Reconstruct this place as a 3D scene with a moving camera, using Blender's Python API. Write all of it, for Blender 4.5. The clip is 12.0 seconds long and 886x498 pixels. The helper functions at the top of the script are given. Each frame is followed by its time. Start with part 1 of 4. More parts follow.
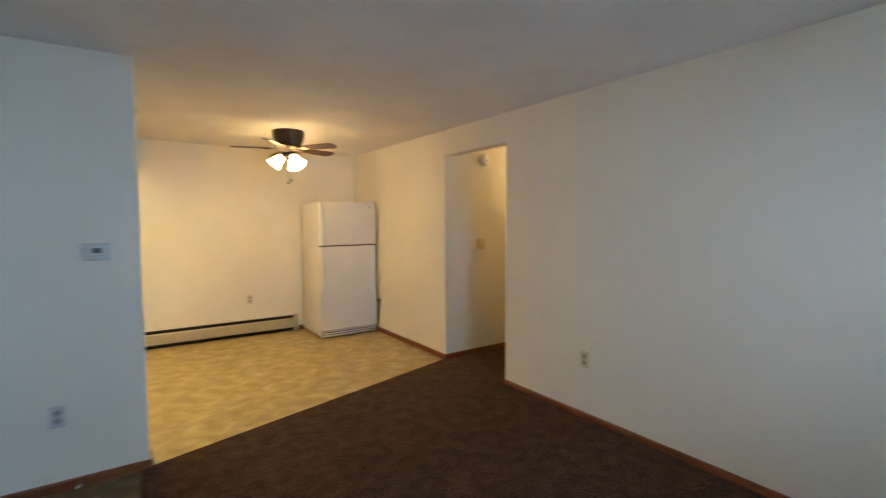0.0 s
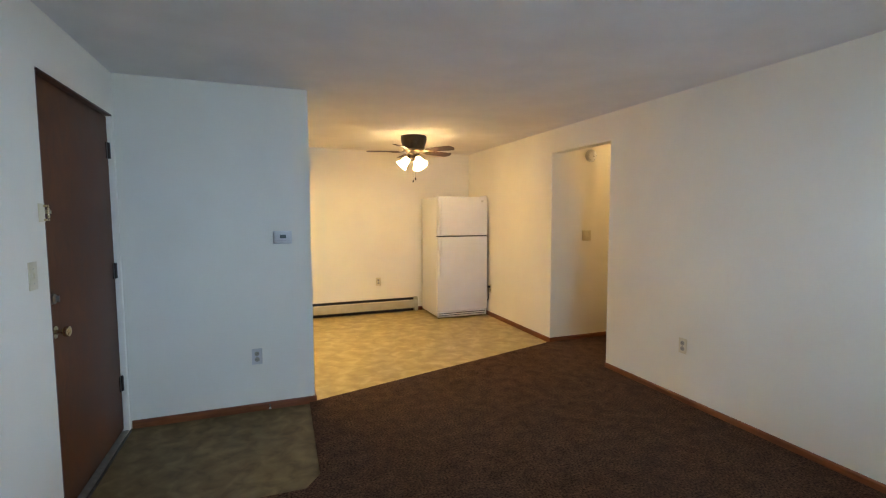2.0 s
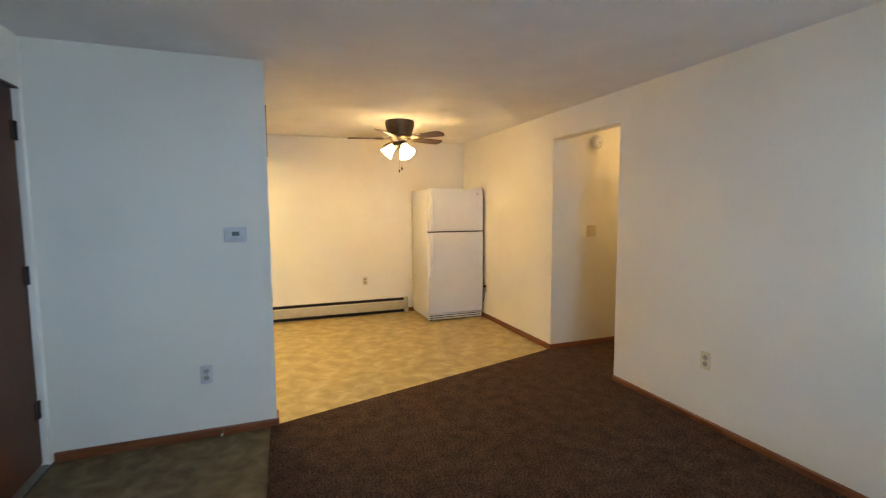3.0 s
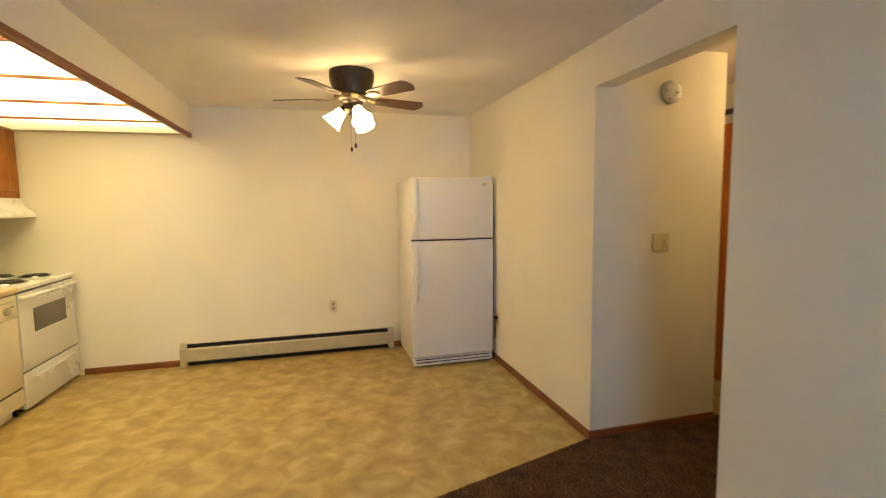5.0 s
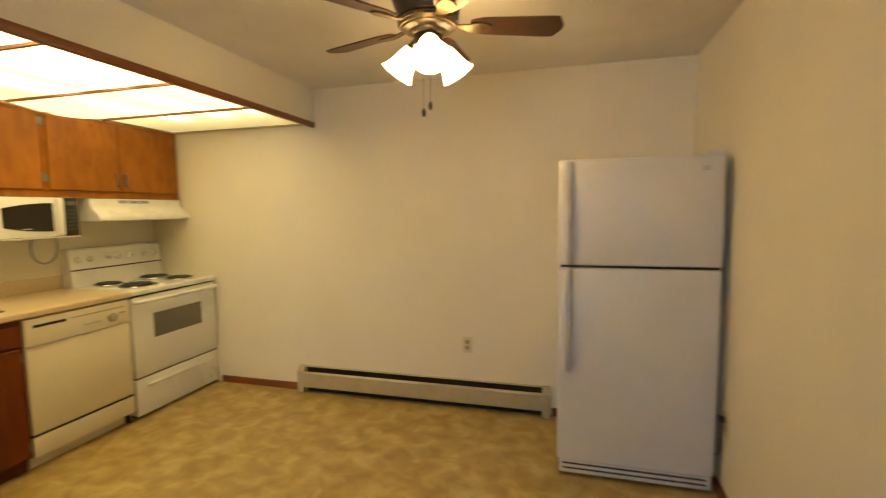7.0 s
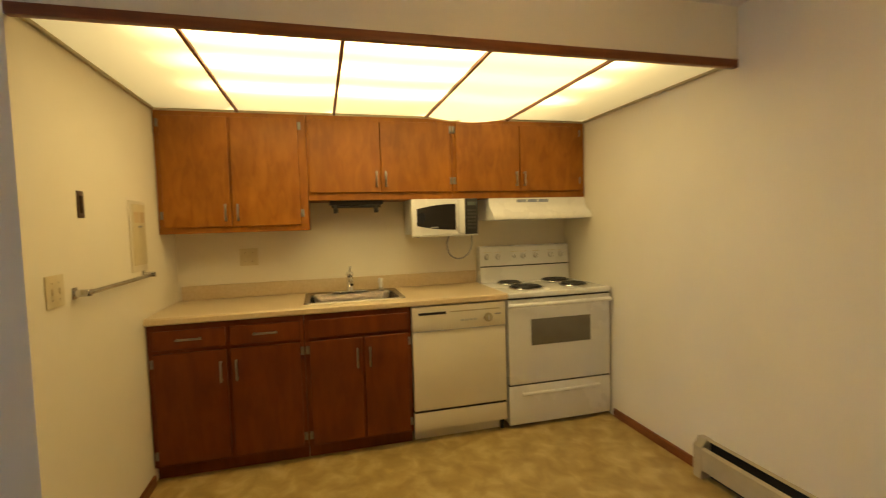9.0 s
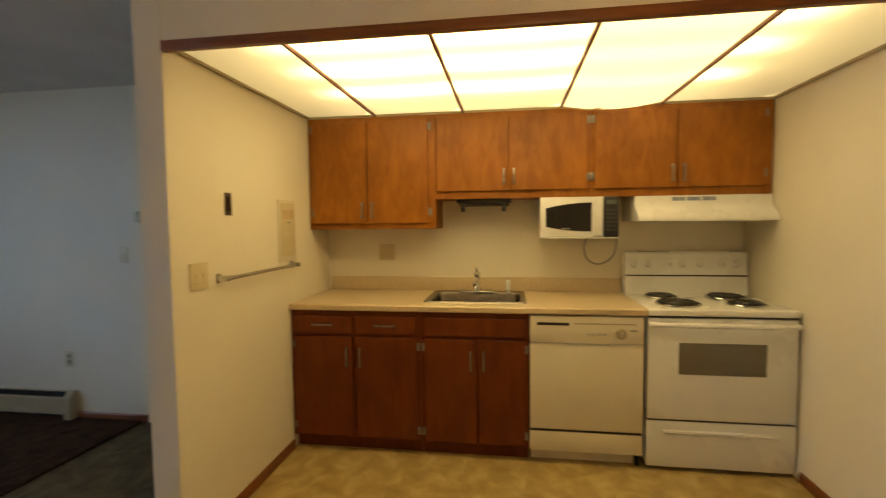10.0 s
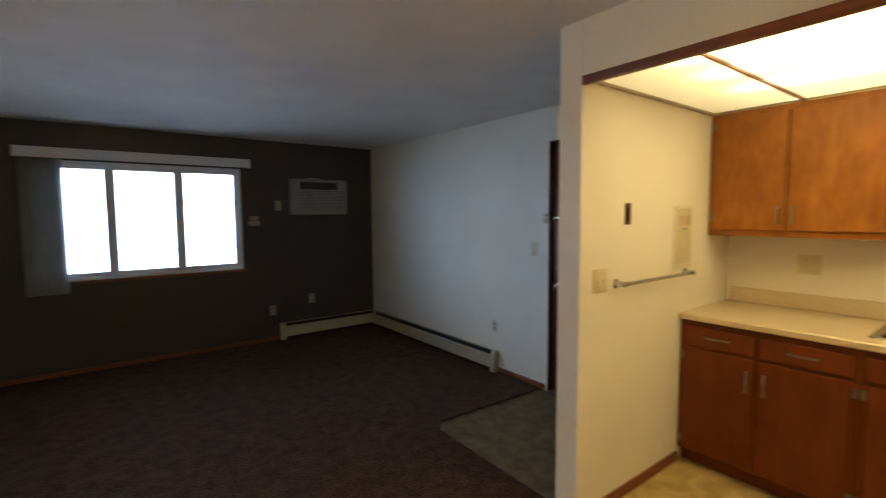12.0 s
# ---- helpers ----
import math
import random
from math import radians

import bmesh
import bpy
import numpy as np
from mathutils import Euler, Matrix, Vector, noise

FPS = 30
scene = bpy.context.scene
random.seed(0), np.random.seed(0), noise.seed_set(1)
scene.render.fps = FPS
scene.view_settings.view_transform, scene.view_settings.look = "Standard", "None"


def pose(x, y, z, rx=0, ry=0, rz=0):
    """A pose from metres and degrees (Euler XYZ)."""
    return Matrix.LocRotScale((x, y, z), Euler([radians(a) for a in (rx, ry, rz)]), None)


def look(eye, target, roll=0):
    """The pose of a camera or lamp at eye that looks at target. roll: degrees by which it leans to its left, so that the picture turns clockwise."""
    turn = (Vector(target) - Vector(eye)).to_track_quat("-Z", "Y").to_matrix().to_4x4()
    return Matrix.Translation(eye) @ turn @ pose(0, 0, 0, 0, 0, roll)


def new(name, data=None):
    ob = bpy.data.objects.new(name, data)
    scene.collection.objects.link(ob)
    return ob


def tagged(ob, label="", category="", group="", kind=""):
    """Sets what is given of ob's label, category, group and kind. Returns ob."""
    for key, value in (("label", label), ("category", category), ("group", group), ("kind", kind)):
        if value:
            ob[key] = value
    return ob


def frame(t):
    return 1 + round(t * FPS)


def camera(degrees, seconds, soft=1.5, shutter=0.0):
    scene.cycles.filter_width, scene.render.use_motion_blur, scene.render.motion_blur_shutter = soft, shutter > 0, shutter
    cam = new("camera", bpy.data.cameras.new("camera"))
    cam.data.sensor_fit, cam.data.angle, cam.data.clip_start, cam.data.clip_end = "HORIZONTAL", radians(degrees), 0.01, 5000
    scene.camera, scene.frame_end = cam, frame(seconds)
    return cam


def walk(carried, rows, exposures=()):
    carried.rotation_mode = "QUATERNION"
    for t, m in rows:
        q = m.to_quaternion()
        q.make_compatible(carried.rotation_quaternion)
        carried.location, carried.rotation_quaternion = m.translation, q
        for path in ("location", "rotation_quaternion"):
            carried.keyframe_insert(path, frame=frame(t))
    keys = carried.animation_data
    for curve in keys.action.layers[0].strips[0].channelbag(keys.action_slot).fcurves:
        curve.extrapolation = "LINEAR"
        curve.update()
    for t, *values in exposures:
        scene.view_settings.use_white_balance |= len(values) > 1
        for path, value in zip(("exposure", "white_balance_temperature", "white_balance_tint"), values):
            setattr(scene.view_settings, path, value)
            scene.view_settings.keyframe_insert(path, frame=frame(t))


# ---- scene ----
cam = camera(88.0, 12.0, soft=1.15, shutter=0.5)
PATH = [
    (0, (-2.658, -3.095, 1.428), (-1.527, -1.449, 1.306), -0.2),
    (0.5, (-2.785, -3.26, 1.408), (-1.986, -1.431, 1.284), -0.1),
    (1, (-2.89, -3.4, 1.402), (-2.184, -1.534, 1.267), -0.0),
    (1.5, (-2.904, -3.525, 1.402), (-2.202, -1.657, 1.263), -0.1),
    (2, (-2.891, -3.541, 1.434), (-2.184, -1.677, 1.282), -0.2),
    (2.5, (-2.77, -3.386, 1.44), (-2.066, -1.522, 1.275), -0.2),
    (3, (-2.597, -3.112, 1.425), (-1.895, -1.247, 1.248), -0.3),
    (3.5, (-2.385, -2.732, 1.431), (-1.676, -0.872, 1.244), -0.3),
    (3.7, (-2.287, -2.588, 1.423), (-1.573, -0.729, 1.239), -0.5),
    (5.3, (-1.356, -1.37, 1.425), (-0.953, 0.58, 1.238), -0.9),
    (5.5, (-1.237, -1.209, 1.431), (-0.93, 0.759, 1.245), -1.0),
    (6, (-1.031, -0.841, 1.413), (-0.983, 1.151, 1.237), -0.8),
    (6.5, (-0.807, -0.495, 1.412), (-1.041, 1.485, 1.251), -0.7),
    (7, (-0.734, -0.187, 1.43), (-1.265, 1.734, 1.257), -0.7),
    (7.5, (-0.716, 0.124, 1.439), (-1.825, 1.781, 1.275), -0.8),
    (7.7, (-0.726, 0.252, 1.442), (-2.02, 1.768, 1.279), -0.8),
    (9.3, (-0.885, 1.195, 1.353), (-2.862, 1.479, 1.25), -1.4),
    (9.5, (-0.917, 1.288, 1.349), (-2.91, 1.418, 1.247), -1.1),
    (10, (-0.968, 1.443, 1.385), (-2.944, 1.157, 1.27), -0.6),
    (10.5, (-0.949, 1.515, 1.418), (-2.832, 0.853, 1.3), -0.0),
    (11, (-0.906, 1.473, 1.452), (-2.626, 0.462, 1.31), 0.2),
    (11.5, (-0.861, 1.466, 1.434), (-2.347, 0.133, 1.304), 0.5),
    (12, (-0.848, 1.4, 1.491), (-2.054, -0.188, 1.337), -0.4),
]
walk(cam, [(t, look(eye, target, roll)) for t, eye, target, roll in PATH],
     [(0, 1.12, 6550, 13), (1, 1.36, 6550, 14), (3.7, 1.40, 6600, 13), (5.3, 1.08, 6700, 11), (6.5, 0.75, 6950, 10), (7.5, 0.44, 7150, 12),
      (9.5, 0.28, 7150, 14), (10.5, 0.22, 7250, 16), (11.2, 0.22, 7050, 15), (11.6, 0.40, 6850, 15), (12, 0.66, 6400, 15)])

# ---- plan, in metres: x across to the bedroom-hall wall (x = 0), y towards the dining end ----
ZC = 2.335                     # ceiling
XD, XT, XK = -3.80, -2.6, -4.2  # entry wall, free end of the partition, kitchenette back wall
YW, YB = -4.05, 2.96           # window wall, dining end wall
HS, HN, HZ = -0.175, 0.735, 2.088  # hall opening: south jamb, north jamb, head
HX, FX = 0.915, 1.56           # end of the hall's north wall, end of the hall

# ---- world and light ----
world = bpy.data.worlds.new("sky")
scene.world = world
world.use_nodes = True
wn = world.node_tree
sky = wn.nodes.new("ShaderNodeTexSky")
sky.sky_type = "NISHITA"
sky.sun_disc = False
sky.sun_elevation, sky.sun_rotation = radians(35), radians(20)
wn.links.new(sky.outputs[0], wn.nodes["Background"].inputs[0])
wn.nodes["Background"].inputs[1].default_value = 0.12

DAY, GLOW, FAN, TUBE, HALL = 86.0, 8.2, 20.0, 3.95, 22.0


def area_lamp(name, m, sx, sy, watts, colour):
    d = bpy.data.lights.new(name, "AREA")
    d.shape, d.size, d.size_y, d.energy, d.color = "RECTANGLE", sx, sy, watts, colour
    ob = new(name, d)
    ob.matrix_world = m
    return ob


area_lamp("window_daylight", look((1.0, YW - 2.4, 1.7), (-1.28, YW, 1.45)), 3.0, 1.0, DAY, (0.36, 0.61, 1.0))


# ---- materials ----
def mat(name, col, col2=None, stretch=(1, 1, 1), scale=8.0, rough=0.6, metal=0.0, bump=0.0, fine=120.0, broad=0.0,
        coat=0.0, emit=None, strength=0.0, sharp=(0.35, 0.65), fine_stretch=(1, 1, 1), bump_depth=0.002, spec=0.5, warp=0.0, detail=6, broad_scale=1.7):
    """A principled surface: two colours by a noise of the given scale, a broad stain over it and a fine relief."""
    m = bpy.data.materials.new(name)
    m.use_nodes = True
    n, l = m.node_tree.nodes, m.node_tree.links
    b = n["Principled BSDF"]
    b.inputs["Base Color"].default_value = (*col, 1)
    b.inputs["Roughness"].default_value = rough
    b.inputs["Metallic"].default_value = metal
    b.inputs["Coat Weight"].default_value = coat
    b.inputs["Coat Roughness"].default_value = 0.15
    b.inputs["Specular IOR Level"].default_value = spec
    geo = n.new("ShaderNodeNewGeometry")

    def noise_at(sc, st, detail, warp=0.0):
        mp = n.new("ShaderNodeMapping")
        mp.inputs["Scale"].default_value = st
        l.new(geo.outputs["Position"], mp.inputs["Vector"])
        t = n.new("ShaderNodeTexNoise")
        t.inputs["Scale"].default_value, t.inputs["Detail"].default_value = sc, detail
        t.inputs["Distortion"].default_value = warp
        l.new(mp.outputs[0], t.inputs["Vector"])
        return t

    if col2:
        t = noise_at(scale, stretch, detail, warp)
        r = n.new("ShaderNodeValToRGB")
        r.color_ramp.elements[0].position, r.color_ramp.elements[1].position = sharp
        r.color_ramp.elements[0].color, r.color_ramp.elements[1].color = (*col, 1), (*col2, 1)
        l.new(t.outputs["Fac"], r.inputs[0])
        out = r.outputs[0]
        if broad:
            t2 = noise_at(broad_scale, (1, 1, 1), 3)
            mr = n.new("ShaderNodeMapRange")
            mr.inputs[1].default_value, mr.inputs[2].default_value = 0.3, 0.7
            mr.inputs[3].default_value, mr.inputs[4].default_value = 1 - broad, 1 + broad
            l.new(t2.outputs["Fac"], mr.inputs[0])
            mx = n.new("ShaderNodeVectorMath")
            mx.operation = "SCALE"
            l.new(out, mx.inputs[0])
            l.new(mr.outputs[0], mx.inputs["Scale"])
            out = mx.outputs[0]
        l.new(out, b.inputs["Base Color"])
        rr = n.new("ShaderNodeMapRange")
        rr.inputs[3].default_value, rr.inputs[4].default_value = max(rough - 0.07, 0.02), min(rough + 0.07, 1)
        l.new(t.outputs["Fac"], rr.inputs[0])
        l.new(rr.outputs[0], b.inputs["Roughness"])
    if bump:
        t3 = noise_at(fine, fine_stretch, 4)
        bp = n.new("ShaderNodeBump")
        bp.inputs["Strength"].default_value, bp.inputs["Distance"].default_value = bump, bump_depth
        l.new(t3.outputs["Fac"], bp.inputs["Height"])
        l.new(bp.outputs[0], b.inputs["Normal"])
    if emit:
        b.inputs["Emission Color"].default_value = (*emit, 1)
        b.inputs["Emission Strength"].default_value = strength
    return m


PAINT = mat("wall_paint", (0.765, 0.703, 0.560), (0.798, 0.738, 0.595), scale=1.5, rough=0.75, bump=0.25, fine=160, bump_depth=0.001, broad=0.02, spec=0.3)
CEIL = mat("ceiling_paint", (0.73, 0.685, 0.615), (0.78, 0.735, 0.665), scale=3, rough=0.82, bump=0.35, fine=90, bump_depth=0.002, broad=0.03, spec=0.25)
ACCENT = mat("brown_wall_paint", (0.052, 0.036, 0.031), (0.06, 0.042, 0.036), scale=2, rough=0.5, bump=0.25, fine=160, bump_depth=0.001, broad=0.05)
CARPET = mat("carpet_pile", (0.033, 0.0165, 0.0100), (0.165, 0.089, 0.055), scale=82, rough=0.95, bump=1.0, fine=240, bump_depth=0.012, broad=0.28, broad_scale=11, sharp=(0.34, 0.68), spec=0.1, detail=4)


def marbled(name, dark, mid, light, rough, spec, scale, rz):
    """Sheet vinyl with swept, marbled clouds, thin pale crests beside dark hollows, and a faint embossing."""
    m = bpy.data.materials.new(name)
    m.use_nodes = True
    n, l = m.node_tree.nodes, m.node_tree.links
    b = n["Principled BSDF"]
    b.inputs["Roughness"].default_value, b.inputs["Specular IOR Level"].default_value = rough, spec
    geo = n.new("ShaderNodeNewGeometry")
    mp = n.new("ShaderNodeMapping")
    mp.inputs["Scale"].default_value, mp.inputs["Rotation"].default_value = (1.0, 1.05, 1.0), (0, 0, radians(rz))
    l.new(geo.outputs["Position"], mp.inputs["Vector"])

    def cloud(sc, detail, warp, kind="FBM"):
        t = n.new("ShaderNodeTexNoise")
        t.noise_type = kind
        t.inputs["Scale"].default_value, t.inputs["Detail"].default_value, t.inputs["Distortion"].default_value = sc, detail, warp
        l.new(mp.outputs[0], t.inputs["Vector"])
        return t.outputs["Fac"]

    ramp = n.new("ShaderNodeValToRGB")
    for e, (at, c) in zip((ramp.color_ramp.elements[0], ramp.color_ramp.elements[1]), ((0.33, dark), (0.70, light))):
        e.position, e.color = at, (*c, 1)
    ramp.color_ramp.elements.new(0.5).color = (*mid, 1)
    l.new(cloud(scale, 10, 0.45), ramp.inputs[0])
    crest = n.new("ShaderNodeMapRange")
    for k, v in ((1, 0.35), (2, 0.95), (3, 0.87), (4, 1.22)):
        crest.inputs[k].default_value = v
    l.new(cloud(scale * 0.9, 6, 0.3, "RIDGED_MULTIFRACTAL"), crest.inputs[0])
    mul = n.new("ShaderNodeVectorMath")
    mul.operation = "SCALE"
    l.new(ramp.outputs[0], mul.inputs[0])
    l.new(crest.outputs[0], mul.inputs["Scale"])
    l.new(mul.outputs[0], b.inputs["Base Color"])
    bp = n.new("ShaderNodeBump")
    bp.inputs["Strength"].default_value, bp.inputs["Distance"].default_value = 0.14, 0.002
    l.new(cloud(45.0, 4, 0.3), bp.inputs["Height"])
    l.new(bp.outputs[0], b.inputs["Normal"])
    return m


VINYL = marbled("sheet_vinyl", (0.365, 0.245, 0.080), (0.465, 0.330, 0.118), (0.61, 0.465, 0.205), 0.36, 0.5, 7.5, 24)
ENTRY = marbled("entry_vinyl", (0.112, 0.074, 0.030), (0.163, 0.111, 0.047), (0.235, 0.165, 0.075), 0.5, 0.2, 10.0, 70)
WOOD = mat("stained_birch", (0.258, 0.080, 0.0056), (0.345, 0.120, 0.010), stretch=(2.6, 2.6, 0.8), scale=7.5, rough=0.45, bump=0.12, fine=30, fine_stretch=(4, 4, 0.3), broad=0.13, broad_scale=6.0, coat=0.04, warp=0.7, spec=0.35)
# The same birch, with the shade below the worktop put into a darker colour.
LOWWOOD = mat("stained_birch_shaded", (0.122, 0.0235, 0.0026), (0.160, 0.034, 0.0038), stretch=(3.0, 3.0, 0.7), scale=6.5, rough=0.48, bump=0.12, fine=30, fine_stretch=(4, 4, 0.3), broad=0.14, broad_scale=4.0, coat=0.03, warp=0.4, spec=0.3)
TRIM = mat("stained_trim", (0.155, 0.042, 0.0105), (0.23, 0.070, 0.018), stretch=(1, 1, 9), scale=5, rough=0.42, bump=0.15, fine=40, broad=0.15)
DOORW = mat("dark_stained_door", (0.068, 0.0222, 0.0080), (0.100, 0.0355, 0.0130), stretch=(1.6, 1.6, 1.0), scale=6, warp=0.8, rough=0.5, bump=0.12, fine=40, fine_stretch=(4, 4, 0.3), broad=0.22, spec=0.25)
ORANGE = mat("varnished_door", (0.58, 0.15, 0.016), (0.70, 0.21, 0.026), stretch=(5, 5, 0.6), scale=3, rough=0.35, bump=0.12, fine=40, broad=0.12)
ENAMEL = mat("white_enamel", (0.74, 0.73, 0.70), (0.77, 0.76, 0.73), scale=3, rough=0.28, bump=0.06, fine=240, bump_depth=0.0006)
FRIDGE = mat("pebbled_white_enamel", (0.70, 0.675, 0.635), (0.74, 0.715, 0.675), scale=3, rough=0.36, bump=0.3, fine=320, bump_depth=0.0008)
ALMOND = mat("almond_enamel", (0.70, 0.63, 0.48), (0.73, 0.66, 0.51), scale=3, rough=0.3, bump=0.05, fine=200, bump_depth=0.0006)
PLATE = mat("ivory_plastic", (0.62, 0.53, 0.32), (0.66, 0.57, 0.36), scale=20, rough=0.4)
PLATEW = mat("white_plastic", (0.52, 0.495, 0.44), (0.57, 0.545, 0.49), scale=20, rough=0.4)
# Darker ivory: receptacles, and plates whose shade on the brown wall is painted in.
PLATED = mat("darker_ivory_plastic", (0.3, 0.26, 0.19), (0.35, 0.31, 0.23), scale=20, rough=0.45)
PLATEB = mat("brown_plastic", (0.06, 0.035, 0.02), (0.09, 0.05, 0.03), scale=20, rough=0.4)
LAMIN = mat("counter_laminate", (0.56, 0.43, 0.26), (0.62, 0.49, 0.31), scale=60, rough=0.33, broad=0.05, sharp=(0.3, 0.7))
STEEL = mat("stainless_steel", (0.15, 0.138, 0.12), (0.24, 0.22, 0.19), stretch=(1, 12, 1), scale=30, rough=0.22, metal=1.0)
CHROME = mat("chrome", (0.62, 0.62, 0.62), (0.7, 0.7, 0.7), scale=20, rough=0.16, metal=1.0)
PULL = mat("dull_chrome", (0.28, 0.262, 0.23), (0.35, 0.328, 0.295), scale=30, rough=0.34, metal=1.0)
BRASS = mat("brass", (0.55, 0.46, 0.29), (0.64, 0.54, 0.35), scale=20, rough=0.22, metal=1.0)
BRONZE = mat("oil_rubbed_bronze", (0.032, 0.023, 0.017), (0.055, 0.04, 0.028), scale=25, rough=0.38, metal=0.6, broad=0.1)
OLDBRASS = mat("antique_brass", (0.12, 0.082, 0.047), (0.175, 0.125, 0.07), scale=30, rough=0.42, metal=1.0)
BLADE = mat("walnut_blade", (0.048, 0.0175, 0.0095), (0.085, 0.033, 0.0175), stretch=(1, 1, 1), scale=14, rough=0.42, broad=0.1, coat=0.05)
BLACK = mat("black_plastic", (0.012, 0.011, 0.011), (0.02, 0.019, 0.018), scale=20, rough=0.35)
IRON = mat("black_coil", (0.012, 0.011, 0.010), (0.022, 0.02, 0.018), scale=60, rough=0.5)
SMOKED = mat("smoked_oven_glass", (0.15, 0.135, 0.11), (0.165, 0.15, 0.122), stretch=(1, 1, 3), scale=4, rough=0.18)
DARKGLASS = mat("dark_glass", (0.012, 0.010, 0.009), (0.016, 0.014, 0.012), scale=4, rough=0.08)
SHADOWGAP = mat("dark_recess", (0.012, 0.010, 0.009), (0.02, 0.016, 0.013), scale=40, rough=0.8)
HEATER = mat("beige_heater_enamel", (0.42, 0.355, 0.22), (0.47, 0.40, 0.26), scale=12, rough=0.45, broad=0.06)
ALU = mat("aluminium", (0.5, 0.5, 0.5), (0.6, 0.6, 0.6), stretch=(1, 8, 1), scale=20, rough=0.4, metal=0.9)
FIN = mat("aluminium_fin", (0.2, 0.19, 0.17), (0.3, 0.29, 0.26), scale=80, rough=0.5, metal=0.7)
VINYLW = mat("white_window_vinyl", (0.66, 0.67, 0.68), (0.7, 0.71, 0.72), scale=10, rough=0.4)
ACWHITE = mat("greyed_white_plastic", (0.26, 0.265, 0.24), (0.30, 0.305, 0.28), scale=12, rough=0.45, broad=0.06)
# Darker copy of the casing plastic: the shade between the intake slats, as colour.
ACSHADE = mat("shaded_grille_plastic", (0.15, 0.155, 0.135), (0.18, 0.185, 0.165), scale=12, rough=0.5)
# Slat colour is lowered to carry the shade they hang in.
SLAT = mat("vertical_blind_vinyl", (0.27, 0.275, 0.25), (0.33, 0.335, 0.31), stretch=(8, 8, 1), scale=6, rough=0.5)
LABEL = mat("printed_label", (0.16, 0.2, 0.32), (0.35, 0.36, 0.42), stretch=(1, 30, 1), scale=4, rough=0.5)
GREYMARK = mat("grey_print", (0.3, 0.29, 0.26), (0.34, 0.33, 0.3), scale=20, rough=0.5)
KEYG = mat("dark_grey_print", (0.045, 0.043, 0.04), (0.065, 0.062, 0.058), scale=20, rough=0.5)
HINGE = mat("dull_hinge_steel", (0.24, 0.225, 0.20), (0.31, 0.295, 0.265), scale=30, rough=0.4, metal=0.8)
LCD = mat("lcd_grey", (0.1, 0.12, 0.1), (0.13, 0.15, 0.13), scale=10, rough=0.2)
CABLE = mat("pale_cable", (0.55, 0.4, 0.22), (0.6, 0.45, 0.26), scale=20, rough=0.5)
SHADE = mat("lit_frosted_glass", (0.9, 0.88, 0.82), rough=0.4, emit=(1.0, 0.70, 0.31), strength=FAN)
TUBE_COL = (1.0, 0.825, 0.405)


def diffuser_material(name, tubes, even):
    """Frosted panel that glows itself, as if from three rows of tubes behind: tubes and even are the shares of clear
    bands and of spread light.
    """
    m = bpy.data.materials.new(name)
    m.use_nodes = True
    n, l = m.node_tree.nodes, m.node_tree.links
    b = n["Principled BSDF"]
    b.inputs["Base Color"].default_value = (0.8, 0.78, 0.72, 1)
    b.inputs["Roughness"].default_value = 0.35
    b.inputs["Emission Color"].default_value = (*TUBE_COL, 1)
    geo = n.new("ShaderNodeNewGeometry")
    sep = n.new("ShaderNodeSeparateXYZ")
    l.new(geo.outputs["Position"], sep.inputs[0])

    def op(kind, a, c):
        o = n.new("ShaderNodeMath")
        o.operation = kind
        for s, v in ((0, a), (1, c)):
            if isinstance(v, (int, float)):
                o.inputs[s].default_value = v
            else:
                l.new(v, o.inputs[s])
        return o.outputs[0]

    def bell(v, centre, width):
        d = op("DIVIDE", op("SUBTRACT", v, centre), width)
        d2 = op("MULTIPLY", d, d)
        return op("DIVIDE", 1.0, op("ADD", 1.0, op("MULTIPLY", d2, d2)))

    def along(full, none, least):
        r = n.new("ShaderNodeMapRange")
        r.interpolation_type = "SMOOTHSTEP"
        for s, v in ((1, none), (2, full), (3, least), (4, 1.0)):
            r.inputs[s].default_value = v
        l.new(op("ABSOLUTE", op("SUBTRACT", sep.outputs[1], 1.5), 0.0), r.inputs[0])
        return r.outputs[0]

    rows = op("ADD", op("ADD", bell(sep.outputs[0], -2.72, 0.085), bell(sep.outputs[0], -3.03, 0.085)), bell(sep.outputs[0], -3.39, 0.085))
    bands = op("MULTIPLY", op("MULTIPLY", rows, tubes), along(0.78, 1.16, 0.0))
    spread = op("MULTIPLY", along(0.70, 1.45, 0.35), even)
    l.new(op("MULTIPLY", op("ADD", bands, spread), TUBE), b.inputs["Emission Strength"])
    return m


DIFFUSER = diffuser_material("lit_diffuser", 0.57, 0.142)
# Fainter tube bands and more spread glow, for the fourth panel.
DIFFUSER_EVEN = diffuser_material("lit_even_diffuser", 0.07, 0.21)

GLASS = bpy.data.materials.new("window_glass")
GLASS.use_nodes = True
GLASS.node_tree.nodes["Principled BSDF"].inputs["Transmission Weight"].default_value = 1.0
GLASS.node_tree.nodes["Principled BSDF"].inputs["Roughness"].default_value = 0.0
GLASS.node_tree.nodes["Principled BSDF"].inputs["IOR"].default_value = 1.45

# ---- building helpers ----
BASE = {}


def thing(name, at, label, category, group=""):
    ob = new(name)
    ob.location = at
    ob.empty_display_size = 0.1
    BASE[ob] = Vector(at)
    return tagged(ob, label, category, group)


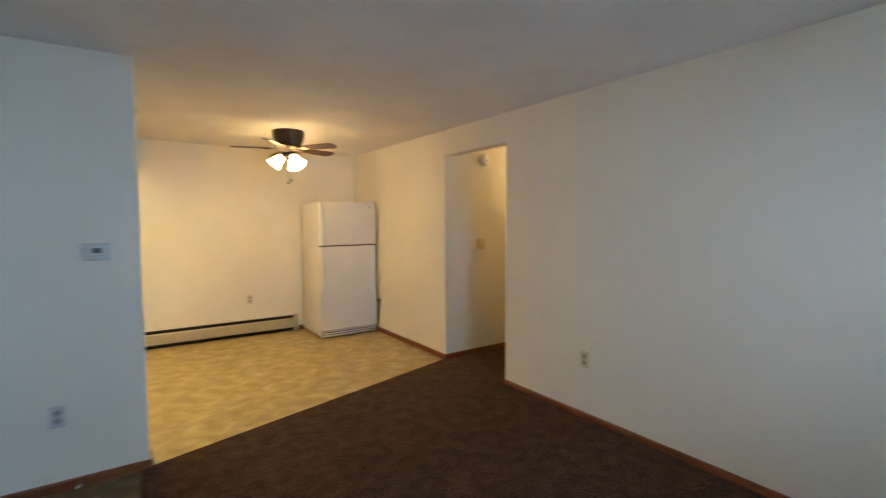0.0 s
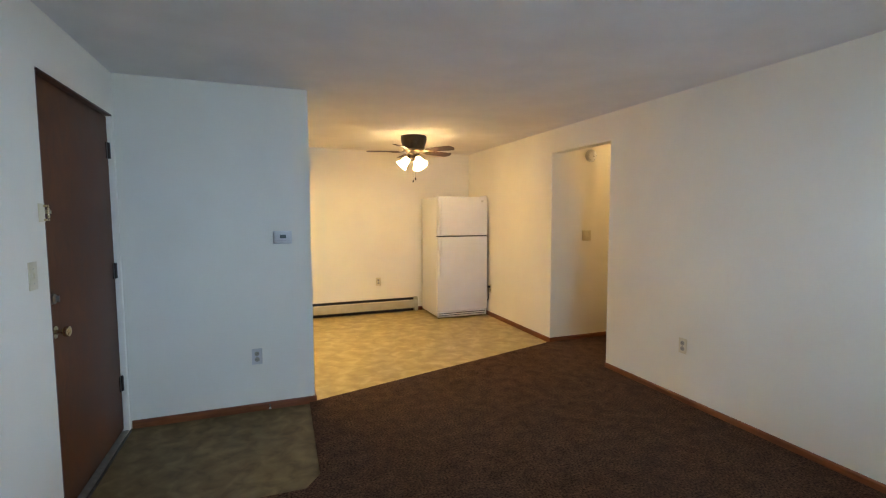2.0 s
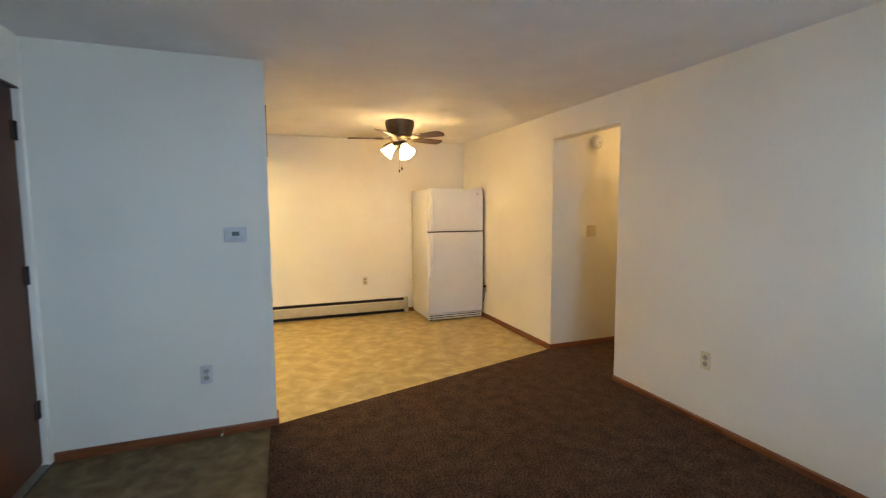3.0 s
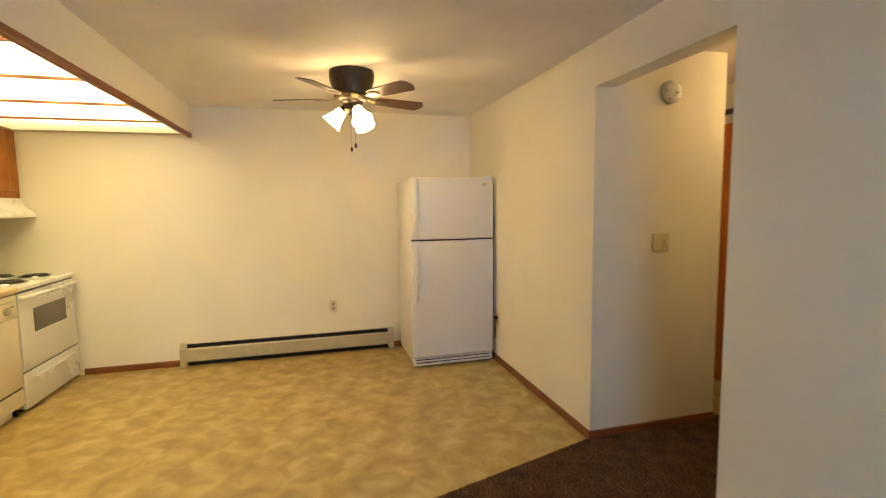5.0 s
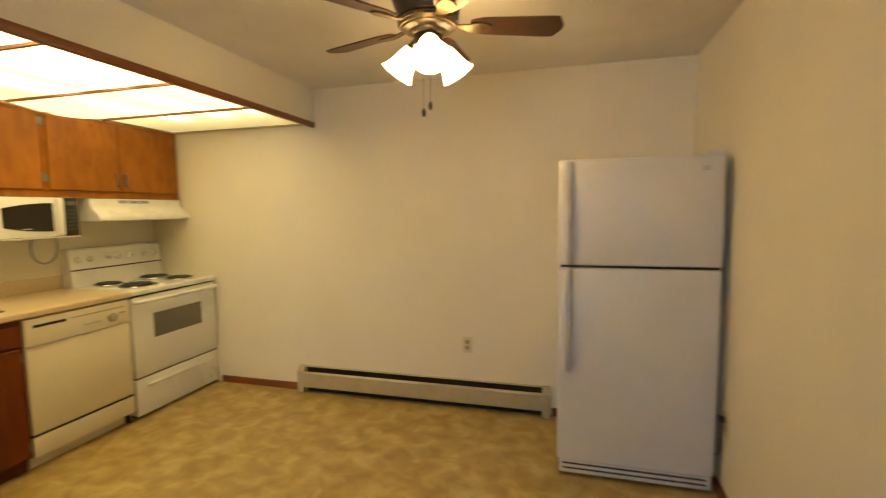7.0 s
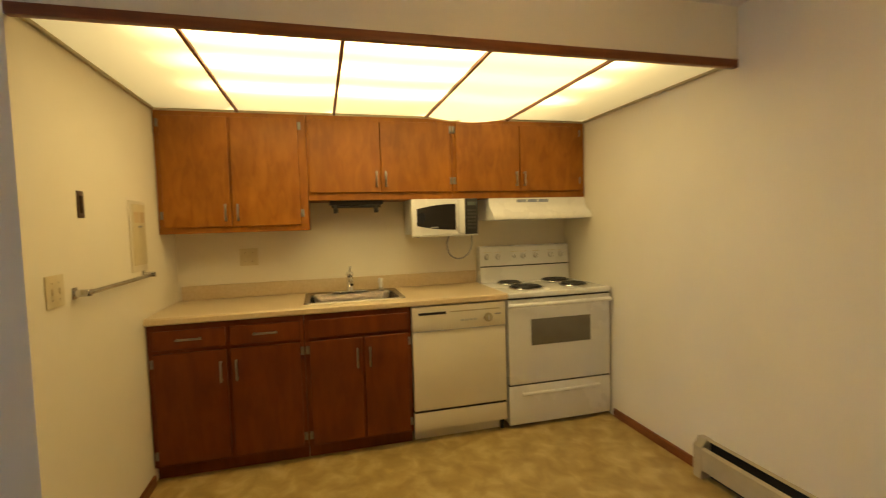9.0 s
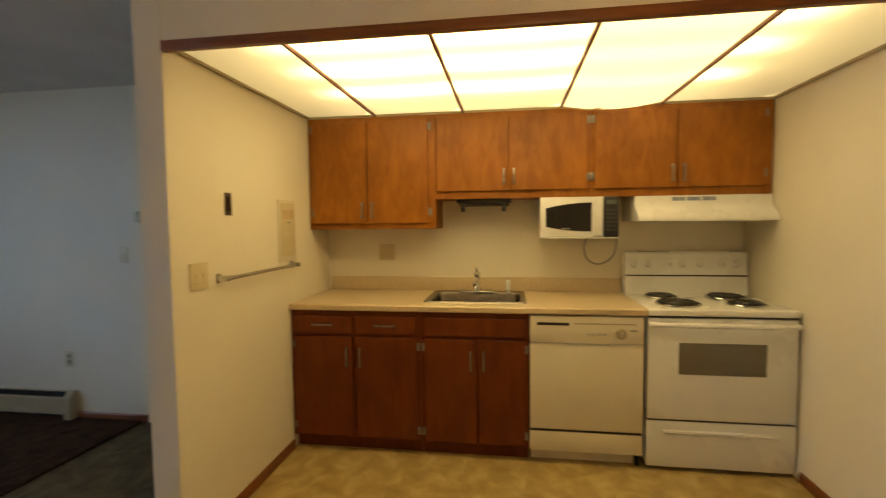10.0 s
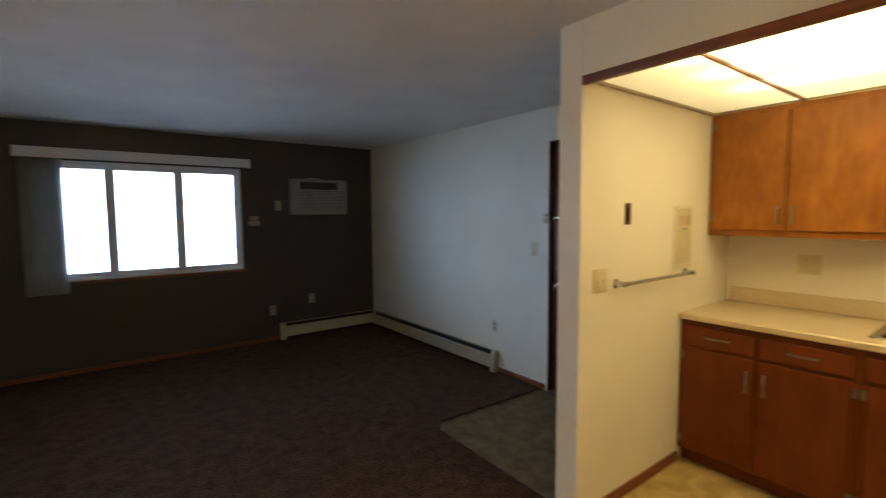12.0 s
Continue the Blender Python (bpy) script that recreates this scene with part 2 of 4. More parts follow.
def finish(name, bm, material, smooth):
    bmesh.ops.recalc_face_normals(bm, faces=bm.faces)
    me = bpy.data.meshes.new(name)
    bm.to_mesh(me)
    bm.free()
    me.materials.append(material)
    if smooth:
        me.polygons.foreach_set("use_smooth", [True] * len(me.polygons))
        me.set_sharp_from_angle(angle=radians(40))
    return me


def part(name, bm, material, parent, label="", smooth=True):
    """Links a bmesh, drawn in the room's metres, as one mesh under a thing or a part."""
    base = BASE[parent]
    bmesh.ops.translate(bm, verts=bm.verts, vec=-base)
    ob = new(name, finish(name, bm, material, smooth))
    ob.parent = parent
    BASE[ob] = base
    return tagged(ob, label)


def solid(name, bm, material, label="", category="", kind="", smooth=False):
    ob = new(name, finish(name, bm, material, smooth))
    BASE[ob] = Vector((0, 0, 0))
    return tagged(ob, label, category, kind=kind)


def box(x0, x1, y0, y1, z0, z1, bevel=0.0, seg=2, bm=None):
    bm = bm or bmesh.new()
    got = bmesh.ops.create_cube(bm, size=1, matrix=Matrix.LocRotScale(((x0 + x1) / 2, (y0 + y1) / 2, (z0 + z1) / 2), None, (abs(x1 - x0), abs(y1 - y0), abs(z1 - z0))))
    if bevel:
        edges = {e for v in got["verts"] for e in v.link_edges}
        bmesh.ops.bevel(bm, geom=list(edges), offset=bevel, segments=seg, profile=0.5, affect="EDGES", clamp_overlap=True)
    return bm


def rod(p0, p1, r0, r1=None, seg=16, bm=None):
    bm = bm or bmesh.new()
    p0, p1 = Vector(p0), Vector(p1)
    d = p1 - p0
    m = Matrix.Translation((p0 + p1) / 2) @ d.to_track_quat("Z", "Y").to_matrix().to_4x4()
    bmesh.ops.create_cone(bm, cap_ends=True, segments=seg, radius1=r0, radius2=r0 if r1 is None else r1, depth=d.length, matrix=m)
    return bm


def lathe(profile, m, seg=28, bm=None, close=False):
    """Turns (radius, height) pairs round the z axis of the pose m."""
    bm = bm or bmesh.new()
    rings = [[bm.verts.new(m @ Vector((r * math.cos(2 * math.pi * k / seg), r * math.sin(2 * math.pi * k / seg), z))) for k in range(seg)] for r, z in profile]
    if close:
        rings.append(rings[0])
    for a, b in zip(rings, rings[1:]):
        for k in range(seg):
            bm.faces.new((a[k], a[(k + 1) % seg], b[(k + 1) % seg], b[k]))
    if not close:
        for ring in (rings[0], rings[-1]):
            if (ring[0].co - ring[seg // 2].co).length > 1e-5:
                bm.faces.new(ring)
    return bm


def sweep(points, r, seg=8, bm=None):
    """A round cable or wire along points."""
    bm = bm or bmesh.new()
    pts = [Vector(p) for p in points]
    rings = []
    for i, p in enumerate(pts):
        d = (pts[min(i + 1, len(pts) - 1)] - pts[max(i - 1, 0)]).normalized()
        q = d.to_track_quat("Z", "Y")
        rings.append([bm.verts.new(p + q @ Vector((r * math.cos(2 * math.pi * k / seg), r * math.sin(2 * math.pi * k / seg), 0))) for k in range(seg)])
    for a, b in zip(rings, rings[1:]):
        for k in range(seg):
            bm.faces.new((a[k], a[(k + 1) % seg], b[(k + 1) % seg], b[k]))
    bm.faces.new(rings[0])
    bm.faces.new(rings[-1])
    return bm


def slab(points, z0, z1, bm=None):
    """A flat sheet with the outline points (x, y) and some thickness."""
    bm = bm or bmesh.new()
    low, top = ([bm.verts.new((x, y, z)) for x, y in points] for z in (z0, z1))
    bm.faces.new(low)
    bm.faces.new(top)
    for k in range(len(points)):
        j = (k + 1) % len(points)
        bm.faces.new((low[k], low[j], top[j], top[k]))
    return bm


def extrude(points, axis, a, b, bm=None):
    """A profile of (u, v) pairs drawn out from a to b along an axis: 'x' takes (y, z), 'y' takes (x, z)."""
    bm = bm or bmesh.new()
    put = (lambda c, u, v: (c, u, v)) if axis == "x" else (lambda c, u, v: (u, c, v))
    p, q = ([bm.verts.new(put(c, u, v)) for u, v in points] for c in (a, b))
    bm.faces.new(p)
    bm.faces.new(q)
    for k in range(len(points)):
        j = (k + 1) % len(points)
        bm.faces.new((p[k], p[j], q[j], q[k]))
    return bm


def curve_points(controls, steps=24):
    """A smooth line through controls."""
    c = [Vector(p) for p in controls]
    c = [2 * c[0] - c[1]] + c + [2 * c[-1] - c[-2]]
    out = []
    n = len(c) - 3
    for i in range(n):
        for k in range(steps // n + 1):
            t = k / (steps // n + 1)
            a, b, d, e = c[i:i + 4]
            out.append(0.5 * (2 * b + (d - a) * t + (2 * a - 5 * b + 4 * d - e) * t * t + (3 * b - a - 3 * d + e) * t ** 3))
    return out + [c[-2]]


# ---- structure ----
def structure(name, bm, material, label):
    return solid(name, bm, material, label, kind="structure")


carpet = [(XD, YW), (0, YW), (0, HS), (FX, HS), (FX, 0.76), (HX, 0.76), (HX, HN), (0, HN), (XT, 0), (-2.64, 0), (-2.667, -1.035), (-2.75, -1.15), (XD, -1.125)]
structure("floor_carpet", slab(carpet, -0.05, 0.012), CARPET, "dark brown cut-pile carpet, flattened in places")
structure("floor_kitchen", slab([(XT, 0), (0, HN), (0, YB), (XK, YB), (XK, 0.12), (XT, 0.12)], -0.05, 0.0), VINYL, "tan mottled sheet vinyl floor")
structure("floor_entry", slab([(XD, 0), (XD, -1.125), (-2.75, -1.15), (-2.667, -1.035), (-2.64, 0)], -0.05, 0.0), ENTRY, "grey-tan mottled vinyl at the entry door")
structure("floor_bath", slab([(HX, 0.76), (FX, 0.76), (FX, 2.2), (HX, 2.2)], -0.05, 0.0), VINYL, "tan sheet vinyl beyond the hall")
backdrop = slab([(-9.0, YW - 6.0), (7.0, YW - 6.0), (7.0, YW - 5.9), (-9.0, YW - 5.9)], -0.5, 5.2)
structure("backdrop", backdrop, mat("white_daylight", (0.8, 0.8, 0.8), emit=(0.50, 0.71, 1.0), strength=GLOW), "overcast white daylight outside the window")
structure("ceiling", box(XK - 0.12, FX + 0.12, YW - 0.12, YB + 0.12, ZC, ZC + 0.1), CEIL, "white flat painted ceiling")

WL = "white painted wall"
structure("wall_east_living", box(0, 0.12, YW, HS, -0.05, ZC), PAINT, WL)
structure("wall_east_dining", box(0, 0.12, HN, YB, -0.05, ZC), PAINT, WL)
structure("wall_east_header", box(0, 0.12, HS, HN, HZ, ZC), PAINT, "white painted header over the hall opening")
structure("wall_hall_north", box(0.12, HX, HN, HN + 0.12, -0.05, ZC), PAINT, WL)
structure("wall_hall_south", box(0.12, FX, HS - 0.12, HS, -0.05, ZC), PAINT, WL)
structure("wall_hall_end", box(FX, FX + 0.12, HS - 0.12, 2.32, -0.05, ZC), PAINT, WL)
structure("wall_bath_west", box(HX - 0.12, HX, HN + 0.12, 2.2, -0.05, ZC), PAINT, WL)
structure("wall_bath_north", box(HX - 0.12, FX, 2.2, 2.32, -0.05, ZC), PAINT, WL)
structure("wall_dining_end", box(XK - 0.12, 0.12, YB, YB + 0.12, -0.05, ZC), PAINT, WL)
structure("wall_kitchen_back", box(XK - 0.12, XK, 0.12, YB, -0.05, ZC), PAINT, WL)
structure("wall_partition", box(XK - 0.12, XT, 0, 0.12, -0.05, ZC), PAINT, "white painted partition between entry and kitchenette")
DY0, DY1, DZ = -1.06, -0.006, 2.068   # entry door opening
structure("wall_entry_south", box(XD - 0.12, XD, YW, DY0, -0.05, ZC), PAINT, WL)
structure("wall_entry_north", box(XD - 0.12, XD, DY1, 0, -0.05, ZC), PAINT, WL)
structure("wall_entry_header", box(XD - 0.12, XD, DY0, DY1, DZ, ZC), PAINT, WL)
WX0, WX1, WZ0, WZ1 = -2.165, -0.395, 0.885, 1.998   # window opening
AL = "dark brown painted accent wall"
structure("wall_window_west", box(XD - 0.12, WX0, YW - 0.12, YW, -0.05, ZC), ACCENT, AL)
structure("wall_window_east", box(WX1, 0.12, YW - 0.12, YW, -0.05, ZC), ACCENT, AL)
structure("wall_window_below", box(WX0, WX1, YW - 0.12, YW, -0.05, WZ0), ACCENT, AL)
structure("wall_window_above", box(WX0, WX1, YW - 0.12, YW, WZ1, ZC), ACCENT, AL)

# kitchenette soffit: fascia over the open front
structure("soffit_fascia", box(XT - 0.05, XT - 0.002, 0.12, YB, 2.094, ZC), PAINT, "white painted soffit fascia over the kitchenette")


# ---- baseboards ----
def baseboard(points, z=0.0, h=0.055, t=0.012):
    """Runs along (x, y) points, with the room on the left of the way."""
    for (xa, ya), (xb, yb) in zip(points, points[1:]):
        d = Vector((xb - xa, yb - ya)).normalized()
        nx, ny = -d.y * t, d.x * t
        bm = bmesh.new()
        prof = [(0, 0), (1, 0), (1, h * 0.82), (0.55, h), (0, h)]
        rings = [[bm.verts.new((x + nx * u, y + ny * u, z + v)) for u, v in prof] for x, y in ((xa, ya), (xb, yb))]
        for ring in rings:
            bm.faces.new(ring)
        for k in range(5):
            bm.faces.new((rings[0][k], rings[0][(k + 1) % 5], rings[1][(k + 1) % 5], rings[1][k]))
        structure("baseboard", bm, TRIM, "reddish stained wood baseboard")


baseboard([(0, YW + 0.013), (0, HS)])
baseboard([(0, HN), (0, YB)])
baseboard([(HX, HN), (-0.013, HN)])
baseboard([(0.0, HS), (FX, HS)])
baseboard([(-0.013, YB), (-0.84, YB)])
baseboard([(-2.80, YB), (-3.55, YB)])
baseboard([(XT + 0.013, 0), (XD + 0.012, 0)])
baseboard([(XT, 0.12), (XT, 0)])
baseboard([(-3.575, 0.12), (XT + 0.013, 0.12)])
baseboard([(XD, DY0 - 0.02), (XD, -1.64)])
baseboard([(-2.535, YW), (0, YW)])


# ---- entry door ----
door = thing("door_1", (XD - 0.06, -0.565, 0), "closed dark brown flush entry door with brass knob and chain", "door")
tagged(door, kind="structure")
leaf = part("door_leaf", box(XD - 0.073, XD - 0.029, DY0 + 0.016, DY1 - 0.034, 0.022, DZ - 0.016, 0.002), DOORW, door, "dark stained flush wooden leaf")
part("jamb", box(XD - 0.118, XD + 0.003, DY1 - 0.032, DY1 - 0.002, 0.0, DZ - 0.003, 0.003), PAINT, door, "white painted hinge jamb")
part("jamb", box(XD - 0.118, XD - 0.001, DY0 + 0.001, DY0 + 0.014, 0.0, DZ - 0.003, 0.002), DOORW, door)
part("head", box(XD - 0.118, XD + 0.004, DY0 + 0.015, DY1 - 0.038, DZ - 0.013, DZ - 0.003, 0.002), DOORW, door, "dark brown head of the frame")
part("threshold", box(XD - 0.10, XD + 0.002, DY0 + 0.016, DY1 - 0.038, 0.001, 0.014, 0.005), HINGE, door, "worn aluminium threshold")
part("weather_strip", box(XD + 0.004, XD + 0.016, DY0 + 0.016, DY1 - 0.038, 0.001, 0.006), BLACK, door)
for z in (1.84, 1.078, 0.335):
    bm = rod((XD - 0.020, DY1 - 0.045, z - 0.05), (XD - 0.020, DY1 - 0.045, z + 0.05), 0.009, seg=10)
    box(XD - 0.0285, XD - 0.024, DY1 - 0.075, DY1 - 0.045, z - 0.05, z + 0.05, bm=bm)
    part("hinge", bm, BRONZE, door, "dark brown butt hinge")
KY = DY0 + 0.095
knob = part("knob", lathe([(0.0, 0.0), (0.034, 0.0), (0.034, 0.008), (0.014, 0.012), (0.012, 0.035), (0.022, 0.042), (0.029, 0.056), (0.027, 0.068), (0.012, 0.075), (0.0, 0.076)], pose(XD - 0.029, KY, 0.897, 0, 90, 0) @ Matrix.Scale(0.86, 4), 20), BRASS, leaf, "polished brass knob")
bolt = part("deadbolt", lathe([(0.0, 0.0), (0.025, 0.0), (0.023, 0.012), (0.012, 0.016), (0.0, 0.017)], pose(XD - 0.029, KY, 1.052, 0, 90, 0), 20), PULL, leaf, "round dull chrome deadbolt plate")
part("thumb_turn", box(XD - 0.0118, XD + 0.001, KY - 0.005, KY + 0.005, 1.038, 1.066, 0.003), PULL, bolt, "small steel thumb turn")
chain = thing("door_chain", (XD, DY0 - 0.01, 1.42), "brass door chain lock on the frame", "door lock")
part("plate", box(XD + 0.0008, XD + 0.004, DY0 - 0.06, DY0 - 0.004, 1.405, 1.485, 0.001), PLATE, chain, "pale backing plate")
keeper = box(XD + 0.0045, XD + 0.022, DY0 - 0.02, DY0 - 0.006, 1.41, 1.42, 0.002)
box(XD + 0.0045, XD + 0.022, DY0 - 0.02, DY0 - 0.006, 1.47, 1.48, 0.002, bm=keeper)
box(XD + 0.017, XD + 0.023, DY0 - 0.019, DY0 - 0.007, 1.421, 1.469, 0.002, bm=keeper)
part("keeper", keeper, BRASS, chain)
part("track", box(XD - 0.0285, XD - 0.019, DY0 + 0.02, DY0 + 0.13, 1.44, 1.46, 0.003), BRASS, chain)
link = bmesh.new()
for k in range(8):
    lathe([(0.007, -0.0018), (0.0088, 0.0), (0.007, 0.0018), (0.0052, 0.0)], pose(XD - 0.011, DY0 + 0.015 + 0.003 * (k % 2), 1.435 - 0.0125 * k, 90 if k % 2 else 0, 90, 0), 10, bm=link, close=True)
part("chain", link, PULL, chain)


# ---- small wall plates ----
def facing(x, y, z, side):
    """A pose on a wall whose local z looks into the room; local y is up."""
    rz = {"+y": 180, "-y": 0, "+x": 90, "-x": -90}[side]
    return pose(x, y, z, 90, 0, rz)


def local_box(m, u0, u1, v0, v1, w0, w1, bevel=0.0, bm=None):
    """A box in the frame of a wall: u across, v up, w out of the wall."""
    own = box(u0, u1, v0, v1, w0, w1, bevel)
    bmesh.ops.transform(own, matrix=m, verts=own.verts)
    if bm is None:
        return own
    me = bpy.data.meshes.new("joined")
    own.to_mesh(me)
    own.free()
    bm.from_mesh(me)
    bpy.data.meshes.remove(me)
    return bm


def outlet(x, y, z, side, material, label):
    m = facing(x, y, z, side)
    o = thing("wall_outlet", (x, y, z), label, "outlet", "wall outlets")
    part("cover_plate", local_box(m, -0.035, 0.035, -0.058, 0.058, 0.0005, 0.006, 0.003), material, o)
    for v in (-0.021, 0.021):
        face = part("receptacle", lathe([(0.0, 0.0), (0.017, 0.0), (0.0165, 0.0035), (0.0, 0.0036)], m @ pose(0, v, 0.005), 18), PLATED, o)
        bm = local_box(m, -0.0075, -0.0055, v - 0.004, v + 0.006, 0.0084, 0.0092)
        local_box(m, 0.0055, 0.0075, v - 0.004, v + 0.006, 0.0084, 0.0092, bm=bm)
        part("slots", bm, BLACK, face)
    part("screw", lathe([(0.0, 0.0), (0.003, 0.0), (0.0, 0.0015)], m @ pose(0, 0, 0.006), 10), CHROME, o)
    return o


def switch(x, y, z, side, gangs, material, label, category="light switch", toggles=True):
    m = facing(x, y, z, side)
    o = thing("light_switch", (x, y, z), label, category, "light switches")
    w = 0.035 + 0.023 * (gangs - 1)
    part("cover_plate", local_box(m, -w, w, -0.058, 0.058, 0.0005, 0.006, 0.003), material, o)
    for g in range(gangs if toggles else 0):
        u = (g - (gangs - 1) / 2) * 0.046
        part("toggle", local_box(m, u - 0.005, u + 0.005, -0.012, 0.012, 0.0062, 0.011, 0.002), material, o)
        part("screw", lathe([(0.0, 0.0), (0.003, 0.0), (0.0, 0.0015)], m @ pose(u, 0.03, 0.006), 10), CHROME, o)
        part("screw", lathe([(0.0, 0.0), (0.003, 0.0), (0.0, 0.0015)], m @ pose(u, -0.03, 0.006), 10), CHROME, o)
    return o


outlet(-2.999, 0, 0.405, "-y", PLATEW, "white duplex outlet low on the partition")
outlet(0, -1.011, 0.438, "-x", PLATE, "ivory duplex outlet low on the living room wall")
outlet(-1.43, YB, 0.46, "-y", PLATE, "ivory duplex outlet above the baseboard heater")
outlet(0, 2.205, 0.39, "-x", PLATE, "ivory outlet beside the refrigerator")
outlet(XD, -1.685, 0.436, "+x", PLATE, "ivory outlet above the heater by the entry")
outlet(-2.947, YW, 0.462, "+y", PLATED, "ivory outlet on the brown wall above the heater")
outlet(-2.472, YW, 0.372, "+y", PLATED, "ivory outlet on the brown wall beside the heater")
switch(XD, -1.21, 1.187, "+x", 1, PLATE, "ivory switch plate beside the entry door")
switch(0.468, HN, 1.187, "-y", 2, PLATE, "ivory double switch plate in the hall")
switch(-2.76, 0.12, 1.165, "+y", 2, PLATE, "ivory double switch plate on the kitchenette wall")
switch(XK, 0.565, 1.175, "+x", 2, PLATE, "ivory double plate over the counter")
switch(-2.571, YW, 1.598, "+y", 1, PLATED, "small plate on the brown wall by the air conditioner", toggles=False)

bare = thing("wall_plate", (-2.986, 0.12, 1.483), "dark brown narrow plate on the kitchenette wall", "wall plate")
m = facing(-2.986, 0.12, 1.483, "+y")
part("backing", local_box(m, -0.026, 0.026, -0.054, 0.054, 0.0005, 0.005, 0.002), PLATEB, bare)
part("bracket", local_box(m, -0.012, 0.012, -0.035, 0.035, 0.0052, 0.011, 0.002), BRONZE, bare)

thermo = thing("thermostat", (-2.80, 0, 1.269), "white digital thermostat with a grey display", "thermostat")
m = facing(-2.80, 0, 1.269, "-y")
part("base", local_box(m, -0.064, 0.064, -0.047, 0.047, 0.0005, 0.008, 0.003), PLATEW, thermo)
body = part("body", local_box(m, -0.060, 0.060, -0.043, 0.043, 0.0082, 0.028, 0.006), PLATEW, thermo)
part("display", local_box(m, -0.018, 0.024, -0.006, 0.020, 0.0282, 0.0295, 0.001), LCD, body, "grey lcd display")
part("button", local_box(m, -0.042, -0.034, 0.006, 0.014, 0.0282, 0.031, 0.001), PLATEW, body)
part("button", local_box(m, -0.042, -0.034, -0.008, 0.0, 0.0282, 0.031, 0.001), PLATEW, body)
part("seam", local_box(m, -0.05, 0.05, -0.022, -0.0205, 0.0282, 0.0288), GREYMARK, body)

stat = thing("intercom_plate", (-2.294, YW, 1.418), "small pale intercom box beside the window", "intercom")
m = facing(-2.294, YW, 1.418, "+y")
part("upper_box", local_box(m, -0.045, 0.045, 0.012, 0.06, 0.0005, 0.022, 0.004), PLATED, stat)
part("lower_box", local_box(m, -0.06, 0.06, -0.05, 0.006, 0.0005, 0.026, 0.004), PLATED, stat)

smoke = thing("smoke_detector", (0.5, HN, 2.078), "round white smoke detector high on the hall wall", "smoke detector")
m = facing(0.5, HN, 2.078, "-y")
part("base", lathe([(0.0, 0.0005), (0.07, 0.0005), (0.07, 0.012), (0.0, 0.012)], m, 32), PLATEW, smoke)
cap = part("cover", lathe([(0.0, 0.0125), (0.063, 0.0125), (0.062, 0.03), (0.05, 0.043), (0.02, 0.047), (0.0, 0.047)], m, 32), ENAMEL, smoke)
for k in range(6):
    a = 60 * k
    part("vent", local_box(m @ pose(0, 0, 0, 0, 0, a), 0.036, 0.056, -0.003, 0.003, 0.036, 0.0435, 0.001), GREYMARK, cap)
part("test_button", lathe([(0.0, 0.0472), (0.009, 0.0472), (0.008, 0.05), (0.0, 0.0505)], m @ pose(0.012, -0.01, 0), 14), GREYMARK, cap)

# ---- kitchenette wall fittings ----
panel = thing("breaker_panel", (-3.56, 0.12, 1.345), "cream painted breaker panel cover with small labels", "electric panel")
m = facing(-3.56, 0.12, 1.345, "+y")
part("frame", local_box(m, -0.105, 0.105, -0.183, 0.183, 0.0005, 0.008, 0.003), ALMOND, panel)
lid = part("cover_door", local_box(m, -0.085, 0.085, -0.15, 0.165, 0.0082, 0.014, 0.003), PLATE, panel)
part("paper_label", local_box(m, -0.07, -0.004, 0.07, 0.125, 0.0142, 0.0148), CABLE, lid, "yellowed paper label")
part("paper_label", local_box(m, 0.01, 0.07, 0.07, 0.125, 0.0142, 0.0148), CABLE, lid, "yellowed paper label")
part("latch", local_box(m, -0.02, 0.02, 0.045, 0.055, 0.0142, 0.02, 0.002), GREYMARK, lid)

bar = thing("towel_bar", (-3.245, 0.12, 1.14), "chrome towel bar on the kitchenette wall", "towel bar")
for x in (-2.89, -3.60):
    post = box(x - 0.012, x + 0.012, 0.121, 0.18, 1.127, 1.153, 0.003)
    box(x - 0.017, x + 0.017, 0.121, 0.127, 1.118, 1.162, 0.002, bm=post)
    part("bracket", post, CHROME, bar)
part("rail", box(-3.615, -2.875, 0.166, 0.176, 1.131, 1.149, 0.002), CHROME, bar)


# ---- kitchenette ----
def pull(parent, x, y, z, upright, length=0.1):
    """A small chrome bar pull standing off a cabinet front that looks along +x."""
    if upright:
        bm = box(x + 0.016, x + 0.024, y - 0.006, y + 0.006, z - length / 2, z + length / 2, 0.003)
        ends = ((y, z - length / 2 + 0.01), (y, z + length / 2 - 0.01))
    else:
        bm = box(x + 0.016, x + 0.024, y - length / 2, y + length / 2, z - 0.006, z + 0.006, 0.003)
        ends = ((y - length / 2 + 0.01, z), (y + length / 2 - 0.01, z))
    for ya, za in ends:
        box(x + 0.0005, x + 0.018, ya - 0.005, ya + 0.005, za - 0.005, za + 0.005, bm=bm)
    part("handle", bm, PULL, parent, "dull chrome bar handle")


def cabinet_hinge(parent, x, y, z):
    bm = box(x + 0.0005, x + 0.004, y - 0.012, y + 0.012, z - 0.024, z + 0.024, 0.001)
    rod((x + 0.006, y, z - 0.02), (x + 0.006, y, z + 0.02), 0.004, seg=8, bm=bm)
    part("hinge", bm, HINGE, parent, "silver face hinge")


